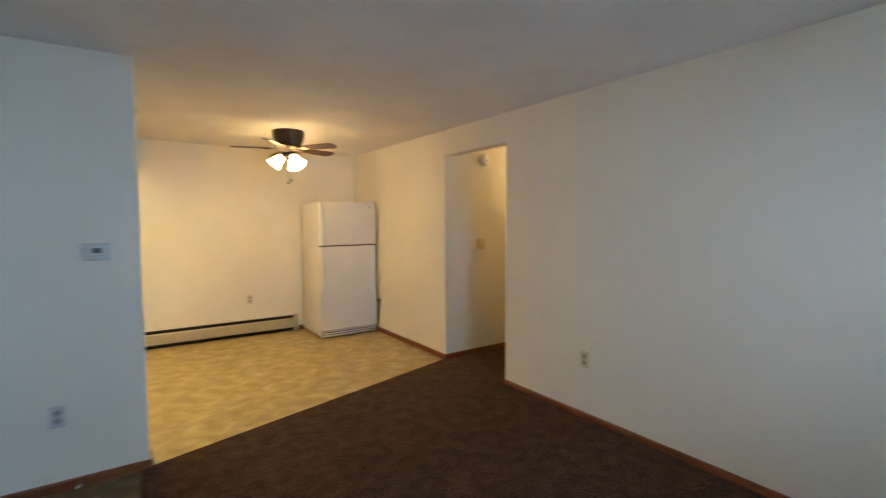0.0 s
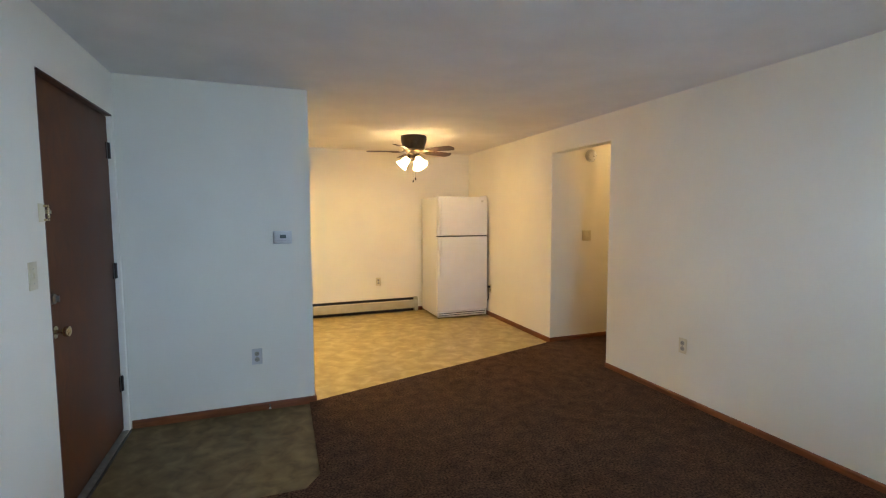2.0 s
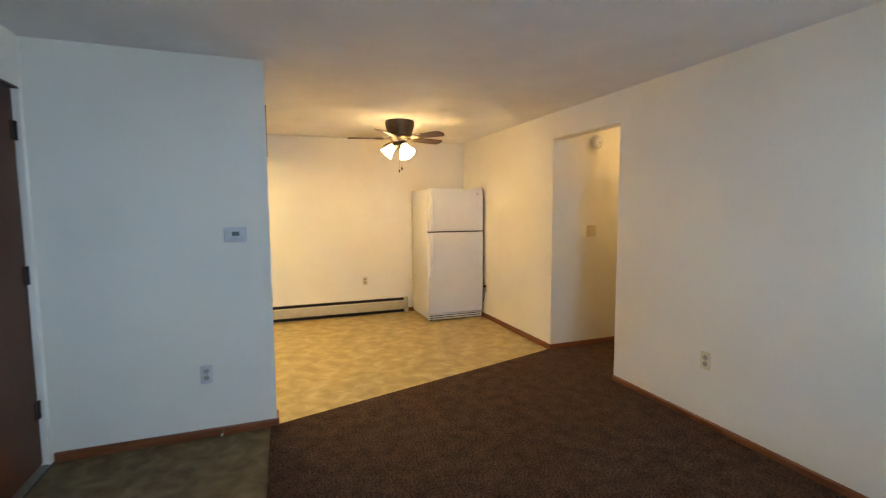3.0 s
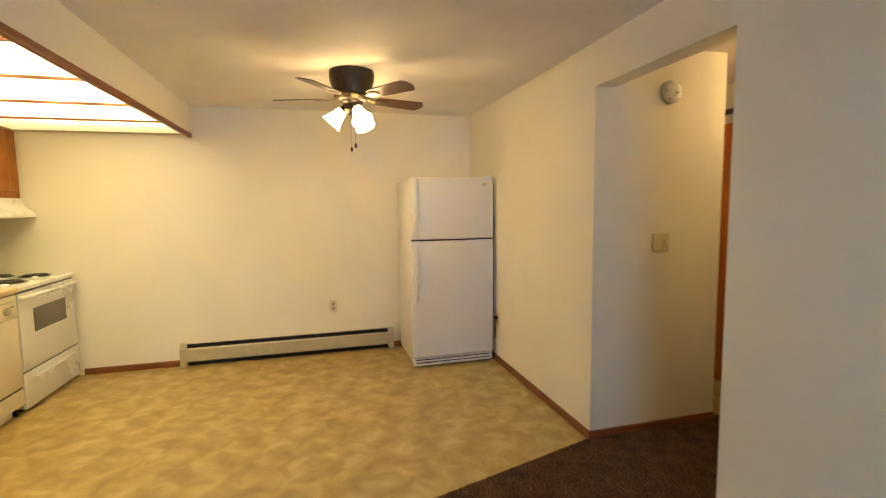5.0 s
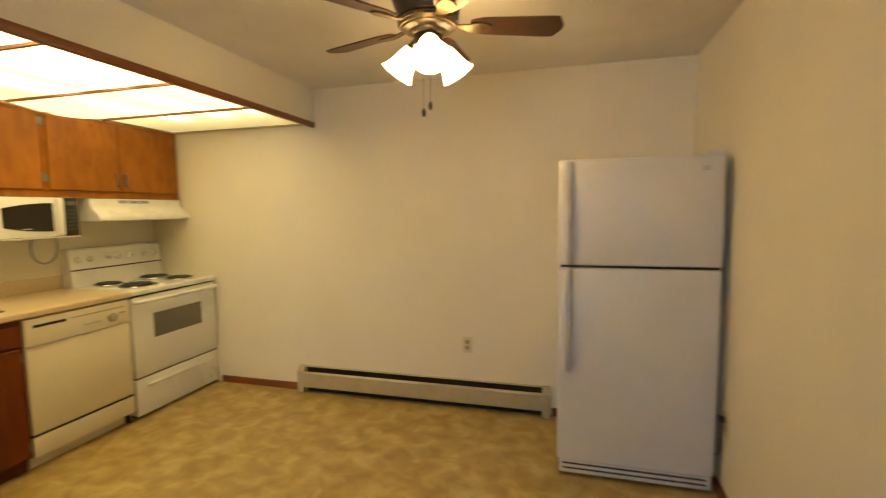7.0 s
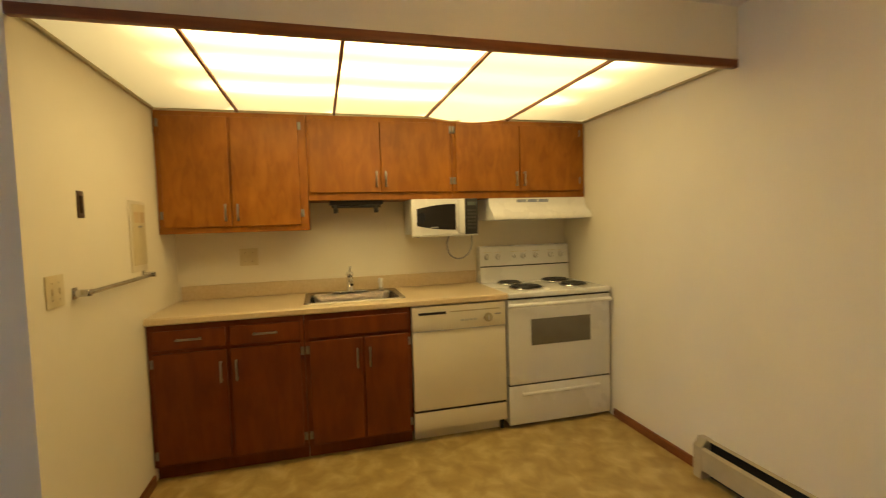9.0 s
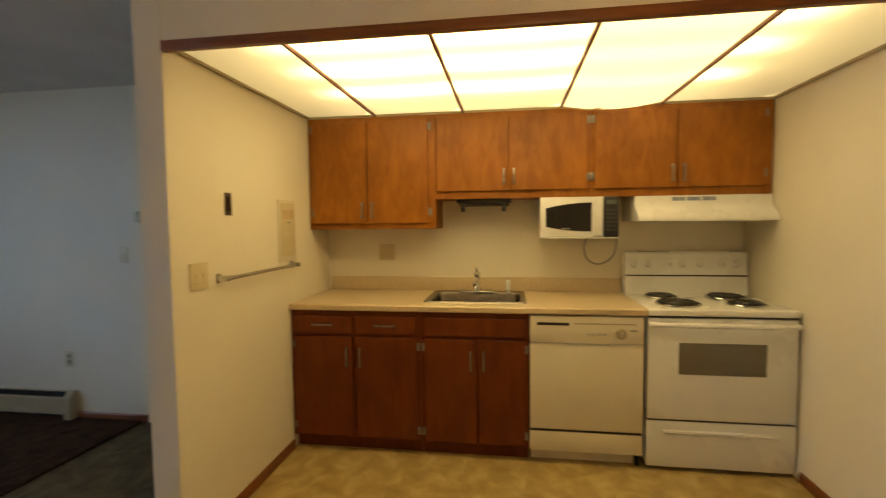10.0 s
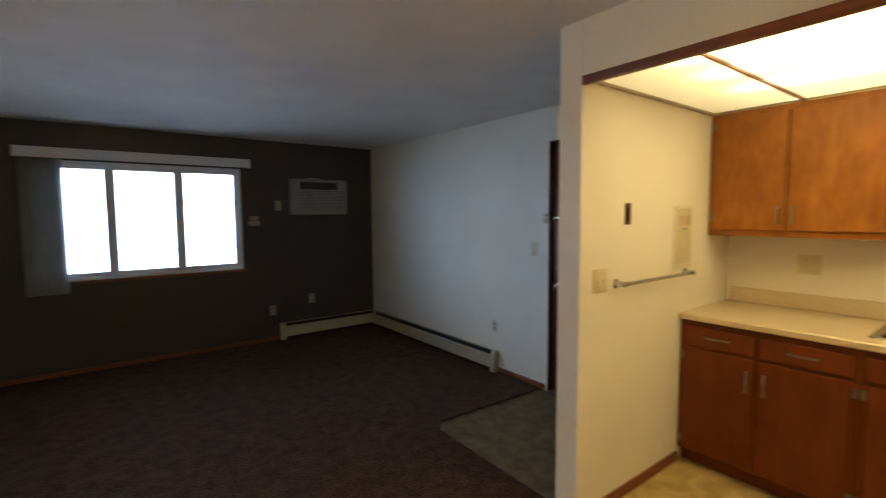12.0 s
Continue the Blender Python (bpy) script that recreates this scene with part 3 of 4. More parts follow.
def face_frame(name, parent, x, y0, y1, z0, z1, openings, material):
    """The front frame of a cabinet: stiles between the openings and rails above and below them."""
    bm = bmesh.new()
    za, zb = openings[0][2], openings[0][3]
    box(x - 0.02, x, y0, y1, zb, z1, 0.0015, 1, bm)
    box(x - 0.02, x, y0, y1, z0, za, 0.0015, 1, bm)
    edges = [y0] + [v for o in openings for v in o[:2]] + [y1]
    for a, b in zip(edges[::2], edges[1::2]):
        if b - a > 0.002:
            box(x - 0.02, x, a, b, za, zb, 0.0015, 1, bm)
    return part(name, bm, material, parent, smooth=False)


UF = XK + 0.305   # front of the upper cabinets' frames
def upper_cabinet(y0, y1, z0, doors, label):
    c = thing("wall_cabinet", (XK + 0.15, (y0 + y1) / 2, z0), label, "cabinet", "wall cabinets")
    z1 = 2.076
    bm = box(XK + 0.002, UF - 0.021, y0 + 0.001, y1 - 0.001, z0, z1 - 0.002, 0.001, 1)
    part("body", bm, WOOD, c, smooth=False)
    zb = z0 + (0.048 if z0 > 1.4 else 0.036)
    face_frame("face_frame", c, UF, y0 + 0.001, y1 - 0.001, z0, z1 - 0.002, [(a + 0.012, b - 0.012, zb + 0.01, 2.034) for a, b in doors], WOOD)
    for k, (a, b) in enumerate(doors):
        d = part("door", box(UF + 0.001, UF + 0.019, a, b, zb, 2.044, 0.004, 2), WOOD, c, smooth=False)
        y = b - 0.028 if k == 0 else a + 0.028
        pull(d, UF + 0.019, y, zb + 0.085, True, 0.105)
        hy = a - 0.008 if k == 0 else b + 0.008
        if y0 + 0.01 < hy < y1 - 0.006:
            for z in (2.003, zb + 0.075):
                cabinet_hinge(c, UF, hy, z)
    return c


upper_cabinet(0.122, 0.978, 1.347, [(0.152, 0.522), (0.534, 0.928)], "tall stained birch wall cabinet with two doors")
upper_cabinet(0.978, 1.934, 1.534, [(0.972 + 0.02, 1.438), (1.443, 1.912)], "short stained birch wall cabinet over the sink")
upper_cabinet(1.934, 2.955, 1.534, [(1.958, 2.428), (2.434, 2.905)], "short stained birch wall cabinet over the range hood")

# luminous ceiling
PZ = 2.082
lum = thing("luminous_ceiling", (-3.25, 1.54, 2.08), "lit luminous kitchen ceiling of five frosted panels", "ceiling light")
lines = [0.128, 0.582, 1.155, 1.758, 2.345, 2.952]
for k, (a, b) in enumerate(zip(lines, lines[1:])):
    bm = bmesh.new()
    nx, ny = 14, 8
    x0, x1 = UF + 0.004, XT - 0.025
    grid = []
    for i in range(nx + 1):
        row = []
        for j in range(ny + 1):
            u, v = i / nx, j / ny
            sag = 0.006 * 4 * v * (1 - v) * 4 * u * (1 - u)
            if k == 3:
                sag += 0.032 * (4 * v * (1 - v)) * (1 - u) ** 2
            row.append(bm.verts.new((x0 + u * (x1 - x0), a + 0.008 + v * (b - a - 0.016), PZ + 0.006 - sag)))
        grid.append(row)
    for i in range(nx):
        for j in range(ny):
            bm.faces.new((grid[i][j], grid[i + 1][j], grid[i + 1][j + 1], grid[i][j + 1]))
    bmesh.ops.solidify(bm, geom=bm.faces[:], thickness=0.003)
    part("panel", bm, DIFFUSER_EVEN if k == 3 else DIFFUSER, lum, "sagging frosted panel with evener glow" if k == 3 else "")
for y in lines[1:-1]:
    part("grid_bar", box(UF + 0.003, XT - 0.024, y - 0.0075, y + 0.0075, PZ - 0.008, PZ + 0.010, 0.001, 1), TRIM, lum)
for y0, y1 in ((0.1205, 0.134), (2.946, 2.9595)):
    part("edge_bar", box(UF + 0.003, XT - 0.024, y0, y1, PZ - 0.006, PZ + 0.010, 0.001, 1), HEATER, lum)
part("fascia_trim", box(XT - 0.023, XT + 0.006, 0.121, YB - 0.001, 2.054, 2.093, 0.003), TRIM, lum, "reddish stained wood trim along the fascia")
part("housing", box(XK + 0.004, XT - 0.054, 0.125, YB - 0.004, 2.20, 2.22), PAINT, lum)

wire = thing("loose_cable", (UF + 0.03, 1.9, 2.045), "thin pale cable drooping from the panel edge", "cable")
part("wire", sweep(curve_points([(UF + 0.024, 1.72, 2.076), (UF + 0.034, 1.82, 2.064), (UF + 0.036, 1.93, 2.052), (UF + 0.034, 2.02, 2.066), (UF + 0.028, 2.10, 2.080)], 28), 0.005), CABLE, wire)

# base cabinets
BF = -3.585
def base_cabinet(y0, y1, drawers, doors, label):
    c = thing("base_cabinet", (-3.89, (y0 + y1) / 2, 0), label, "cabinet", "base cabinets")
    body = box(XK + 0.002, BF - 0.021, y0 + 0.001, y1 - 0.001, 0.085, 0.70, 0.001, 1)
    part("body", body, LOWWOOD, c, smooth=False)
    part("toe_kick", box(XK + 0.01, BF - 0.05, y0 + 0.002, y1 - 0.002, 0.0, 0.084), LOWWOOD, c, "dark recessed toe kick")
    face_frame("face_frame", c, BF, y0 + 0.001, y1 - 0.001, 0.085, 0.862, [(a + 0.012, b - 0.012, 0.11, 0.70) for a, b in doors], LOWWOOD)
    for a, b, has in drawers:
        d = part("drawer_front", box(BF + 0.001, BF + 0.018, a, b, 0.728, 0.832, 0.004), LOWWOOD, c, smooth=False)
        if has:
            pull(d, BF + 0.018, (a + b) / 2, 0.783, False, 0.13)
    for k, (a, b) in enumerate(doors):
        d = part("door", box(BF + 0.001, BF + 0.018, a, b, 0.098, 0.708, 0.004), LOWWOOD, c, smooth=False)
        pull(d, BF + 0.018, b - 0.03 if k == 0 else a + 0.03, 0.59, True, 0.12)
        hy = a - 0.008 if k == 0 else b + 0.008
        if y0 + 0.012 < hy < y1 - 0.004:
            for z in (0.655, 0.15):
                cabinet_hinge(c, BF, hy, z)
    return c


base_cabinet(0.122, 0.925, [(0.15, 0.512, True), (0.532, 0.902, True)], [(0.15, 0.512), (0.532, 0.902)], "stained birch base cabinet in a shaded tone, with two drawers and doors")
base_cabinet(0.925, 1.552, [(0.952, 1.53, False)], [(0.952, 1.252), (1.266, 1.53)], "stained birch sink cabinet in a shaded tone, with two doors")

# worktop with a cut-out for the sink
SX0, SX1, SY0, SY1 = -4.135, -3.665, 0.925, 1.545
top = thing("worktop", (-3.88, 1.15, 0.866), "beige laminate worktop with low backsplash", "countertop")
bm = bmesh.new()
front = [(SX1 - 0.02, 0.866), (-3.566, 0.866), (-3.56, 0.872), (-3.56, 0.897), (-3.567, 0.905), (SX1 - 0.02, 0.905)]
extrude(front, "y", 0.122, 2.186, bm)
box(XK + 0.002, SX0 + 0.02, 0.122, 2.186, 0.866, 0.905, bm=bm)
box(SX0 + 0.02, SX1 - 0.02, 0.122, SY0 + 0.02, 0.866, 0.905, bm=bm)
box(SX0 + 0.02, SX1 - 0.02, SY1 - 0.02, 2.186, 0.866, 0.905, bm=bm)
part("slab", bm, LAMIN, top, smooth=False)
part("backsplash", box(XK + 0.002, XK + 0.022, 0.144, 2.186, 0.9055, 1.0, 0.004), LAMIN, top)

sink = thing("kitchen_sink", ((SX0 + SX1) / 2, 1.23, 0.905), "single-bowl stainless steel sink set in the worktop", "sink")
bm = bmesh.new()
def loop(x0, x1, y0, y1, z, r, n=5):
    pts = []
    for cx, cy, a0 in ((x1 - r, y1 - r, 0), (x0 + r, y1 - r, 90), (x0 + r, y0 + r, 180), (x1 - r, y0 + r, 270)):
        for k in range(n + 1):
            a = radians(a0 + 90 * k / n)
            pts.append(bm.verts.new((cx + r * math.cos(a), cy + r * math.sin(a), z)))
    return pts
BX0 = SX0 + 0.085
rings = [loop(SX0, SX1, SY0, SY1, 0.9055, 0.03), loop(SX0 + 0.004, SX1 - 0.004, SY0 + 0.004, SY1 - 0.004, 0.912, 0.03), loop(BX0, SX1 - 0.03, SY0 + 0.035, SY1 - 0.035, 0.909, 0.05),
         loop(BX0 + 0.006, SX1 - 0.036, SY0 + 0.042, SY1 - 0.042, 0.895, 0.05), loop(BX0 + 0.02, SX1 - 0.05, SY0 + 0.056, SY1 - 0.056, 0.76, 0.06), loop(BX0 + 0.06, SX1 - 0.09, SY0 + 0.1, SY1 - 0.1, 0.745, 0.05)]
for a, b in zip(rings, rings[1:]):
    for k in range(len(a)):
        bm.faces.new((a[k], a[(k + 1) % len(a)], b[(k + 1) % len(a)], b[k]))
bm.faces.new(rings[-1])
bowl = part("bowl", bm, STEEL, sink)
part("drain", lathe([(0.0, 0.0), (0.045, 0.0), (0.04, 0.004), (0.0, 0.002)], pose(-3.84, 1.23, 0.7455), 20), CHROME, bowl)

tap = thing("faucet", (-4.06, 1.225, 0.912), "chrome single-lever kitchen faucet behind the sink", "faucet")
part("deck_plate", box(-4.088, -4.032, 1.105, 1.345, 0.9125, 0.922, 0.004), CHROME, tap)
part("post", lathe([(0.028, 0.922), (0.026, 0.945), (0.021, 0.96), (0.02, 1.02), (0.024, 1.03), (0.022, 1.05), (0.0, 1.054)], pose(-4.06, 1.225, 0), 20), CHROME, tap)
part("spout", sweep(curve_points([(-4.055, 1.225, 0.985), (-3.99, 1.225, 1.012), (-3.92, 1.225, 1.008), (-3.865, 1.225, 0.985)], 18), 0.011, 10), CHROME, tap)
part("lever", sweep([(-4.06, 1.225, 1.052), (-4.045, 1.225, 1.075), (-4.0, 1.225, 1.09)], 0.006), CHROME, tap)
spray = thing("sink_sprayer", (-4.06, 1.435, 0.912), "small white sink sprayer in its holder", "sprayer")
part("holder", lathe([(0.022, 0.9125), (0.021, 0.925), (0.014, 0.93), (0.0, 0.931)], pose(-4.06, 1.435, 0), 16), CHROME, spray)
part("head", lathe([(0.012, 0.931), (0.014, 0.96), (0.017, 0.985), (0.014, 0.995), (0.0, 0.997)], pose(-4.06, 1.435, 0), 16), ENAMEL, spray)

# dishwasher
dw = thing("dishwasher", (-3.87, 1.866, 0), "almond built-in dishwasher with dial controls", "dishwasher")
Y0, Y1, DF = 1.558, 2.172, -3.575
part("tub", box(XK + 0.03, DF - 0.045, Y0 + 0.004, Y1 - 0.004, 0.09, 0.857), SHADOWGAP, dw)
part("kick_plate", box(DF - 0.09, DF - 0.07, Y0 + 0.01, Y1 - 0.03, 0.0, 0.085), ALMOND, dw)
part("foot", box(DF - 0.07, DF - 0.045, Y1 - 0.028, Y1 - 0.006, 0.0, 0.088), BLACK, dw)
part("lower_panel", box(DF - 0.04, DF - 0.002, Y0, Y1, 0.078, 0.190, 0.004), ALMOND, dw)
# Black filler added to paint the shade in the gap under the door.
part("panel_gap", box(DF - 0.039, DF - 0.008, Y0 + 0.003, Y1 - 0.003, 0.1905, 0.2055), BLACK, dw)
part("door", box(DF - 0.04, DF, Y0, Y1, 0.206, 0.699, 0.004), ALMOND, dw)
ctl = part("control_panel", box(DF - 0.04, DF + 0.004, Y0, Y1, 0.705, 0.857, 0.006), ALMOND, dw)
part("trim_strip", box(DF + 0.001, DF + 0.006, Y0 + 0.004, Y1 - 0.004, 0.7005, 0.7045), PLATEW, dw)
part("latch_slot", box(DF + 0.0045, DF + 0.0055, Y0 + 0.04, Y0 + 0.215, 0.804, 0.82), BLACK, ctl)
part("vent_slot", box(DF + 0.0045, DF + 0.0055, Y0 + 0.24, Y1 - 0.04, 0.812, 0.82), HEATER, ctl)
for k in range(4):
    part("push_button", box(DF + 0.0045, DF + 0.008, Y0 + 0.31 + 0.028 * k, Y0 + 0.332 + 0.028 * k, 0.752, 0.765, 0.002), PLATEW, ctl)
dial = part("dial", lathe([(0.0, 0.0), (0.03, 0.0), (0.027, 0.012), (0.0, 0.013)], pose(DF + 0.0042, Y1 - 0.12, 0.762, 0, 90, 0), 24), HEATER, ctl, "beige timer dial")
part("pointer", box(DF + 0.0175, DF + 0.021, Y1 - 0.123, Y1 - 0.117, 0.745, 0.779, 0.001), PLATEW, dial)
part("maker_mark", box(DF + 0.0045, DF + 0.0052, Y1 - 0.075, Y1 - 0.035, 0.776, 0.786), GREYMARK, ctl)

# range
rg = thing("electric_range", (-3.87, 2.568, 0), "white electric range with coil burners and oven window", "stove")
Y0, Y1, RF = 2.191, 2.947, -3.575
part("body", box(XK + 0.03, RF - 0.035, Y0 + 0.002, Y1 - 0.002, 0.03, 0.868, 0.002, 1), ENAMEL, rg, smooth=False)
for y in (Y0 + 0.04, Y1 - 0.04):
    for x in (-3.65, -4.1):
        part("foot", rod((x, y, 0), (x, y, 0.031), 0.016, seg=10), BLACK, rg)
drw = part("storage_drawer", box(RF - 0.034, RF - 0.003, Y0, Y1, 0.025, 0.283, 0.005), ENAMEL, rg)
part("grip", extrude([(RF - 0.003, 0.212), (RF + 0.010, 0.222), (RF + 0.008, 0.232), (RF - 0.003, 0.236)], "y", Y0 + 0.09, Y1 - 0.09), ENAMEL, drw)
odoor = part("oven_door", box(RF - 0.034, RF, Y0 + 0.002, Y1 - 0.002, 0.294, 0.855, 0.006), ENAMEL, rg)
part("oven_window", box(RF + 0.0005, RF + 0.003, 2.352, 2.79, 0.548, 0.722, 0.001), SMOKED, odoor, "smoked glass oven window")
hp = curve_points([(RF + 0.004, Y0 + 0.012, 0.822), (RF + 0.032, Y0 + 0.05, 0.824), (RF + 0.042, (Y0 + Y1) / 2, 0.824), (RF + 0.032, Y1 - 0.05, 0.824), (RF + 0.004, Y1 - 0.012, 0.822)], 36)
part("handle", sweep(hp, 0.014, 10), ENAMEL, odoor)
# Black fillers added as the shade in the gaps round the oven door.
part("door_gap", box(RF - 0.034, RF - 0.004, Y0 + 0.004, Y1 - 0.004, 0.8565, 0.8665), BLACK, rg)
part("drawer_gap", box(RF - 0.034, RF - 0.008, Y0 + 0.004, Y1 - 0.004, 0.2835, 0.2935), BLACK, rg)
cook = part("cooktop", box(XK + 0.03, RF + 0.012, Y0 - 0.001, Y1 + 0.001, 0.8685, 0.904, 0.008, 3), ENAMEL, rg)
for bx, by, r in ((-4.0, 2.385, 0.078), (-3.745, 2.40, 0.102), (-4.0, 2.765, 0.094), (-3.745, 2.765, 0.082)):
    pan = part("drip_pan", lathe([(r + 0.012, 0.003), (r * 0.75, -0.004), (0.0, -0.0045)], pose(bx, by, 0.9095), 32), IRON, rg, "black drip pan under a coil burner")
    part("trim_ring", lathe([(r + 0.021, 0.0), (r + 0.019, 0.005), (r + 0.012, 0.005), (r + 0.0115, 0.0)], pose(bx, by, 0.9095), 32, close=True), CHROME, pan, "chrome trim ring")
    coil = []
    for k in range(120):
        a = k / 119 * 2 * math.pi * 5
        rr = 0.016 + (r - 0.016) * k / 119
        coil.append((bx + rr * math.cos(a), by + rr * math.sin(a), 0.918))
    part("coil", sweep(coil, 0.0068, 6), IRON, pan)
bg = part("backguard", extrude([(XK + 0.012, 0.9045), (XK + 0.105, 0.9045), (XK + 0.09, 1.02), (XK + 0.082, 1.168), (XK + 0.072, 1.18), (XK + 0.012, 1.18)], "y", Y0 + 0.006, Y1 - 0.006), ENAMEL, rg, smooth=False)
part("dark_line", box(XK + 0.086, XK + 0.094, Y0 + 0.008, Y1 - 0.008, 1.022, 1.031), BLACK, bg)
for y in (2.255, 2.345, 2.475, 2.555, 2.66, 2.79, 2.875):
    r = 0.023 if y not in (2.475,) else 0.012
    k = part("control_knob", lathe([(0.0, 0.0), (r, 0.0), (r * 0.85, 0.02), (0.0, 0.021)], pose(XK + 0.0865, y, 1.10, 0, 87, 0), 18), ENAMEL, bg)
    part("pointer", box(XK + 0.107, XK + 0.111, y - 0.002, y + 0.002, 1.085, 1.115), GREYMARK, k)
    part("dial_print", box(XK + 0.0855, XK + 0.0872, y - 0.03, y + 0.03, 1.133, 1.136), PLATE, bg)

# range hood
hood = thing("range_hood", (-4.0, 2.568, 1.375), "cream under-cabinet range hood with curved front", "range hood")
Y0, Y1 = 2.192, 2.95
prof = [(XK + 0.005, 1.38), (UF + 0.10, 1.38), (UF + 0.102, 1.40), (UF + 0.085, 1.425), (UF + 0.04, 1.455), (UF + 0.022, 1.485), (UF + 0.02, 1.532), (XK + 0.005, 1.532)]
part("canopy", extrude(prof, "y", Y0, Y1), ENAMEL, hood)
part("filter", box(XK + 0.04, UF + 0.06, Y0 + 0.05, Y1 - 0.05, 1.374, 1.379), ALU, hood)
for k in range(3):
    part("vent_bar", box(UF + 0.0202, UF + 0.0225, 2.40 + 0.085 * k, 2.475 + 0.085 * k, 1.500, 1.522), LABEL, hood, "blue-grey printed strip")

# microwave under the cabinet
mw = thing("microwave", (-4.0, 1.85, 1.285), "small cream microwave hung under the wall cabinet", "microwave")
Y0, Y1, MF = 1.63, 2.095, -3.845
part("case", box(XK + 0.03, MF - 0.03, Y0 + 0.006, Y1 - 0.006, 1.292, 1.5335, 0.004), PLATEW, mw)
md = part("door", box(MF - 0.029, MF, Y0, Y0 + 0.375, 1.288, 1.532, 0.008), ENAMEL, mw)
bm = bmesh.new()
pts = []
for k in range(13):
    u = k / 12
    pts.append((Y0 + 0.035 + 0.27 * u, 1.497 - 0.032 * (1 - u) ** 2))
low = [(y, 1.322 + 0.03 * ((Y0 + 0.305 - y) / 0.27) ** 2) for y, z in reversed(pts)]
ring0 = [bm.verts.new((MF + 0.0008, y, z)) for y, z in pts + low]
ring1 = [bm.verts.new((MF + 0.003, y, z)) for y, z in pts + low]
bm.faces.new(ring1)
for k in range(len(ring0)):
    j = (k + 1) % len(ring0)
    bm.faces.new((ring0[k], ring0[j], ring1[j], ring1[k]))
win = part("window", bm, DARKGLASS, md, "black curved microwave window")
part("handle", box(MF + 0.0005, MF + 0.022, Y0 + 0.318, Y0 + 0.362, 1.296, 1.526, 0.008), ENAMEL, md)
pad = part("keypad", box(MF - 0.029, MF - 0.001, Y0 + 0.378, Y1, 1.288, 1.532, 0.004), BLACK, mw)
for r in range(6):
    for c in range(3):
        part("key", box(MF - 0.0005, MF + 0.001, Y0 + 0.392 + 0.022 * c, Y0 + 0.408 + 0.022 * c, 1.325 + 0.024 * r, 1.338 + 0.024 * r), KEYG, pad)
part("display", box(MF - 0.0005, MF + 0.001, Y0 + 0.39, Y1 - 0.012, 1.485, 1.51), LCD, pad)
part("maker_mark", box(MF + 0.0032, MF + 0.0036, Y0 + 0.13, Y0 + 0.18, 1.338, 1.344), PLATEW, md)
part("bottom_trim", box(MF - 0.028, MF + 0.004, Y0 + 0.002, Y1, 1.278, 1.2875, 0.002), PLATEW, mw)
part("foot", rod((MF - 0.05, Y0 + 0.05, 1.275), (MF - 0.05, Y0 + 0.05, 1.2925), 0.012, seg=10), BLACK, mw)
cord = thing("hanging_cord", (-4.0, 2.02, 1.2), "grey cord looping below the microwave", "cord")
part("cord", sweep(curve_points([(-4.06, 1.955, 1.296), (-4.05, 1.925, 1.22), (-4.05, 1.945, 1.14), (-4.06, 2.01, 1.105), (-4.09, 2.09, 1.13), (-4.13, 2.14, 1.20), (-4.16, 2.15, 1.32), (-4.165, 2.15, 1.46)], 44), 0.006), GREYMARK, cord)

holder = thing("paper_towel_holder", (-3.98, 1.27, 1.44), "black under-cabinet towel holder", "towel holder")
part("mounting_plate", box(-4.02, -3.93, 1.105, 1.455, 1.506, 1.5335, 0.003), BLACK, holder)
part("rod", rod((-3.955, 1.12, 1.497), (-3.955, 1.44, 1.497), 0.011, seg=12), BLACK, holder)
for y in (1.145, 1.41):
    part("arm", box(-3.975, -3.935, y - 0.014, y + 0.014, 1.452, 1.507, 0.005), BLACK, holder)

# ---- refrigerator ----
fr = thing("refrigerator", (-0.41, 2.57, 0), "white top-freezer refrigerator standing in the dining corner", "refrigerator")
X0, X1, Y0 = -0.787, -0.038, 2.222
part("cabinet", box(X0 + 0.012, X1 - 0.002, Y0 + 0.075, Y0 + 0.70, 0.03, 1.658, 0.006), FRIDGE, fr)
part("gasket", box(X0 + 0.02, X1 - 0.01, Y0 + 0.064, Y0 + 0.076, 0.105, 1.65), GREYMARK, fr)
fz = part("freezer_door", box(X0, X1, Y0, Y0 + 0.063, 1.138, 1.668, 0.012, 3), FRIDGE, fr)
fd = part("fridge_door", box(X0, X1, Y0, Y0 + 0.063, 0.102, 1.124, 0.012, 3), FRIDGE, fr)
part("split", box(X0 + 0.012, X1 - 0.004, Y0 + 0.02, Y0 + 0.066, 1.1245, 1.1375), BLACK, fr)
def fridge_handle(z0, z1, thick_at_top):
    bm = bmesh.new()
    n = 16
    rings = []
    for k in range(n + 1):
        u = k / n
        z = z0 + (z1 - z0) * u
        s = u if thick_at_top else 1 - u
        out = 0.02 + 0.03 * math.sin(math.pi * min(1, max(0.03, s * 1.0)) ** 0.8) * 0.9 + 0.004
        w = 0.017 + 0.012 * (s if thick_at_top else 0.6 * s)
        xc = X0 + 0.028 + 0.012 * (1 - s)
        rings.append([bm.verts.new((xc + a * w, Y0 + 0.002 - b * out, z)) for a, b in ((-1, 0), (-1, 0.8), (-0.6, 1), (0.6, 1), (1, 0.8), (1, 0))])
    for a, b in zip(rings, rings[1:]):
        for k in range(6):
            bm.faces.new((a[k], a[(k + 1) % 6], b[(k + 1) % 6], b[k]))
    bm.faces.new(rings[0])
    bm.faces.new(rings[-1])
    return bm
part("handle", fridge_handle(1.148, 1.66, True), FRIDGE, fz)
part("handle", fridge_handle(0.59, 1.114, True), FRIDGE, fd)
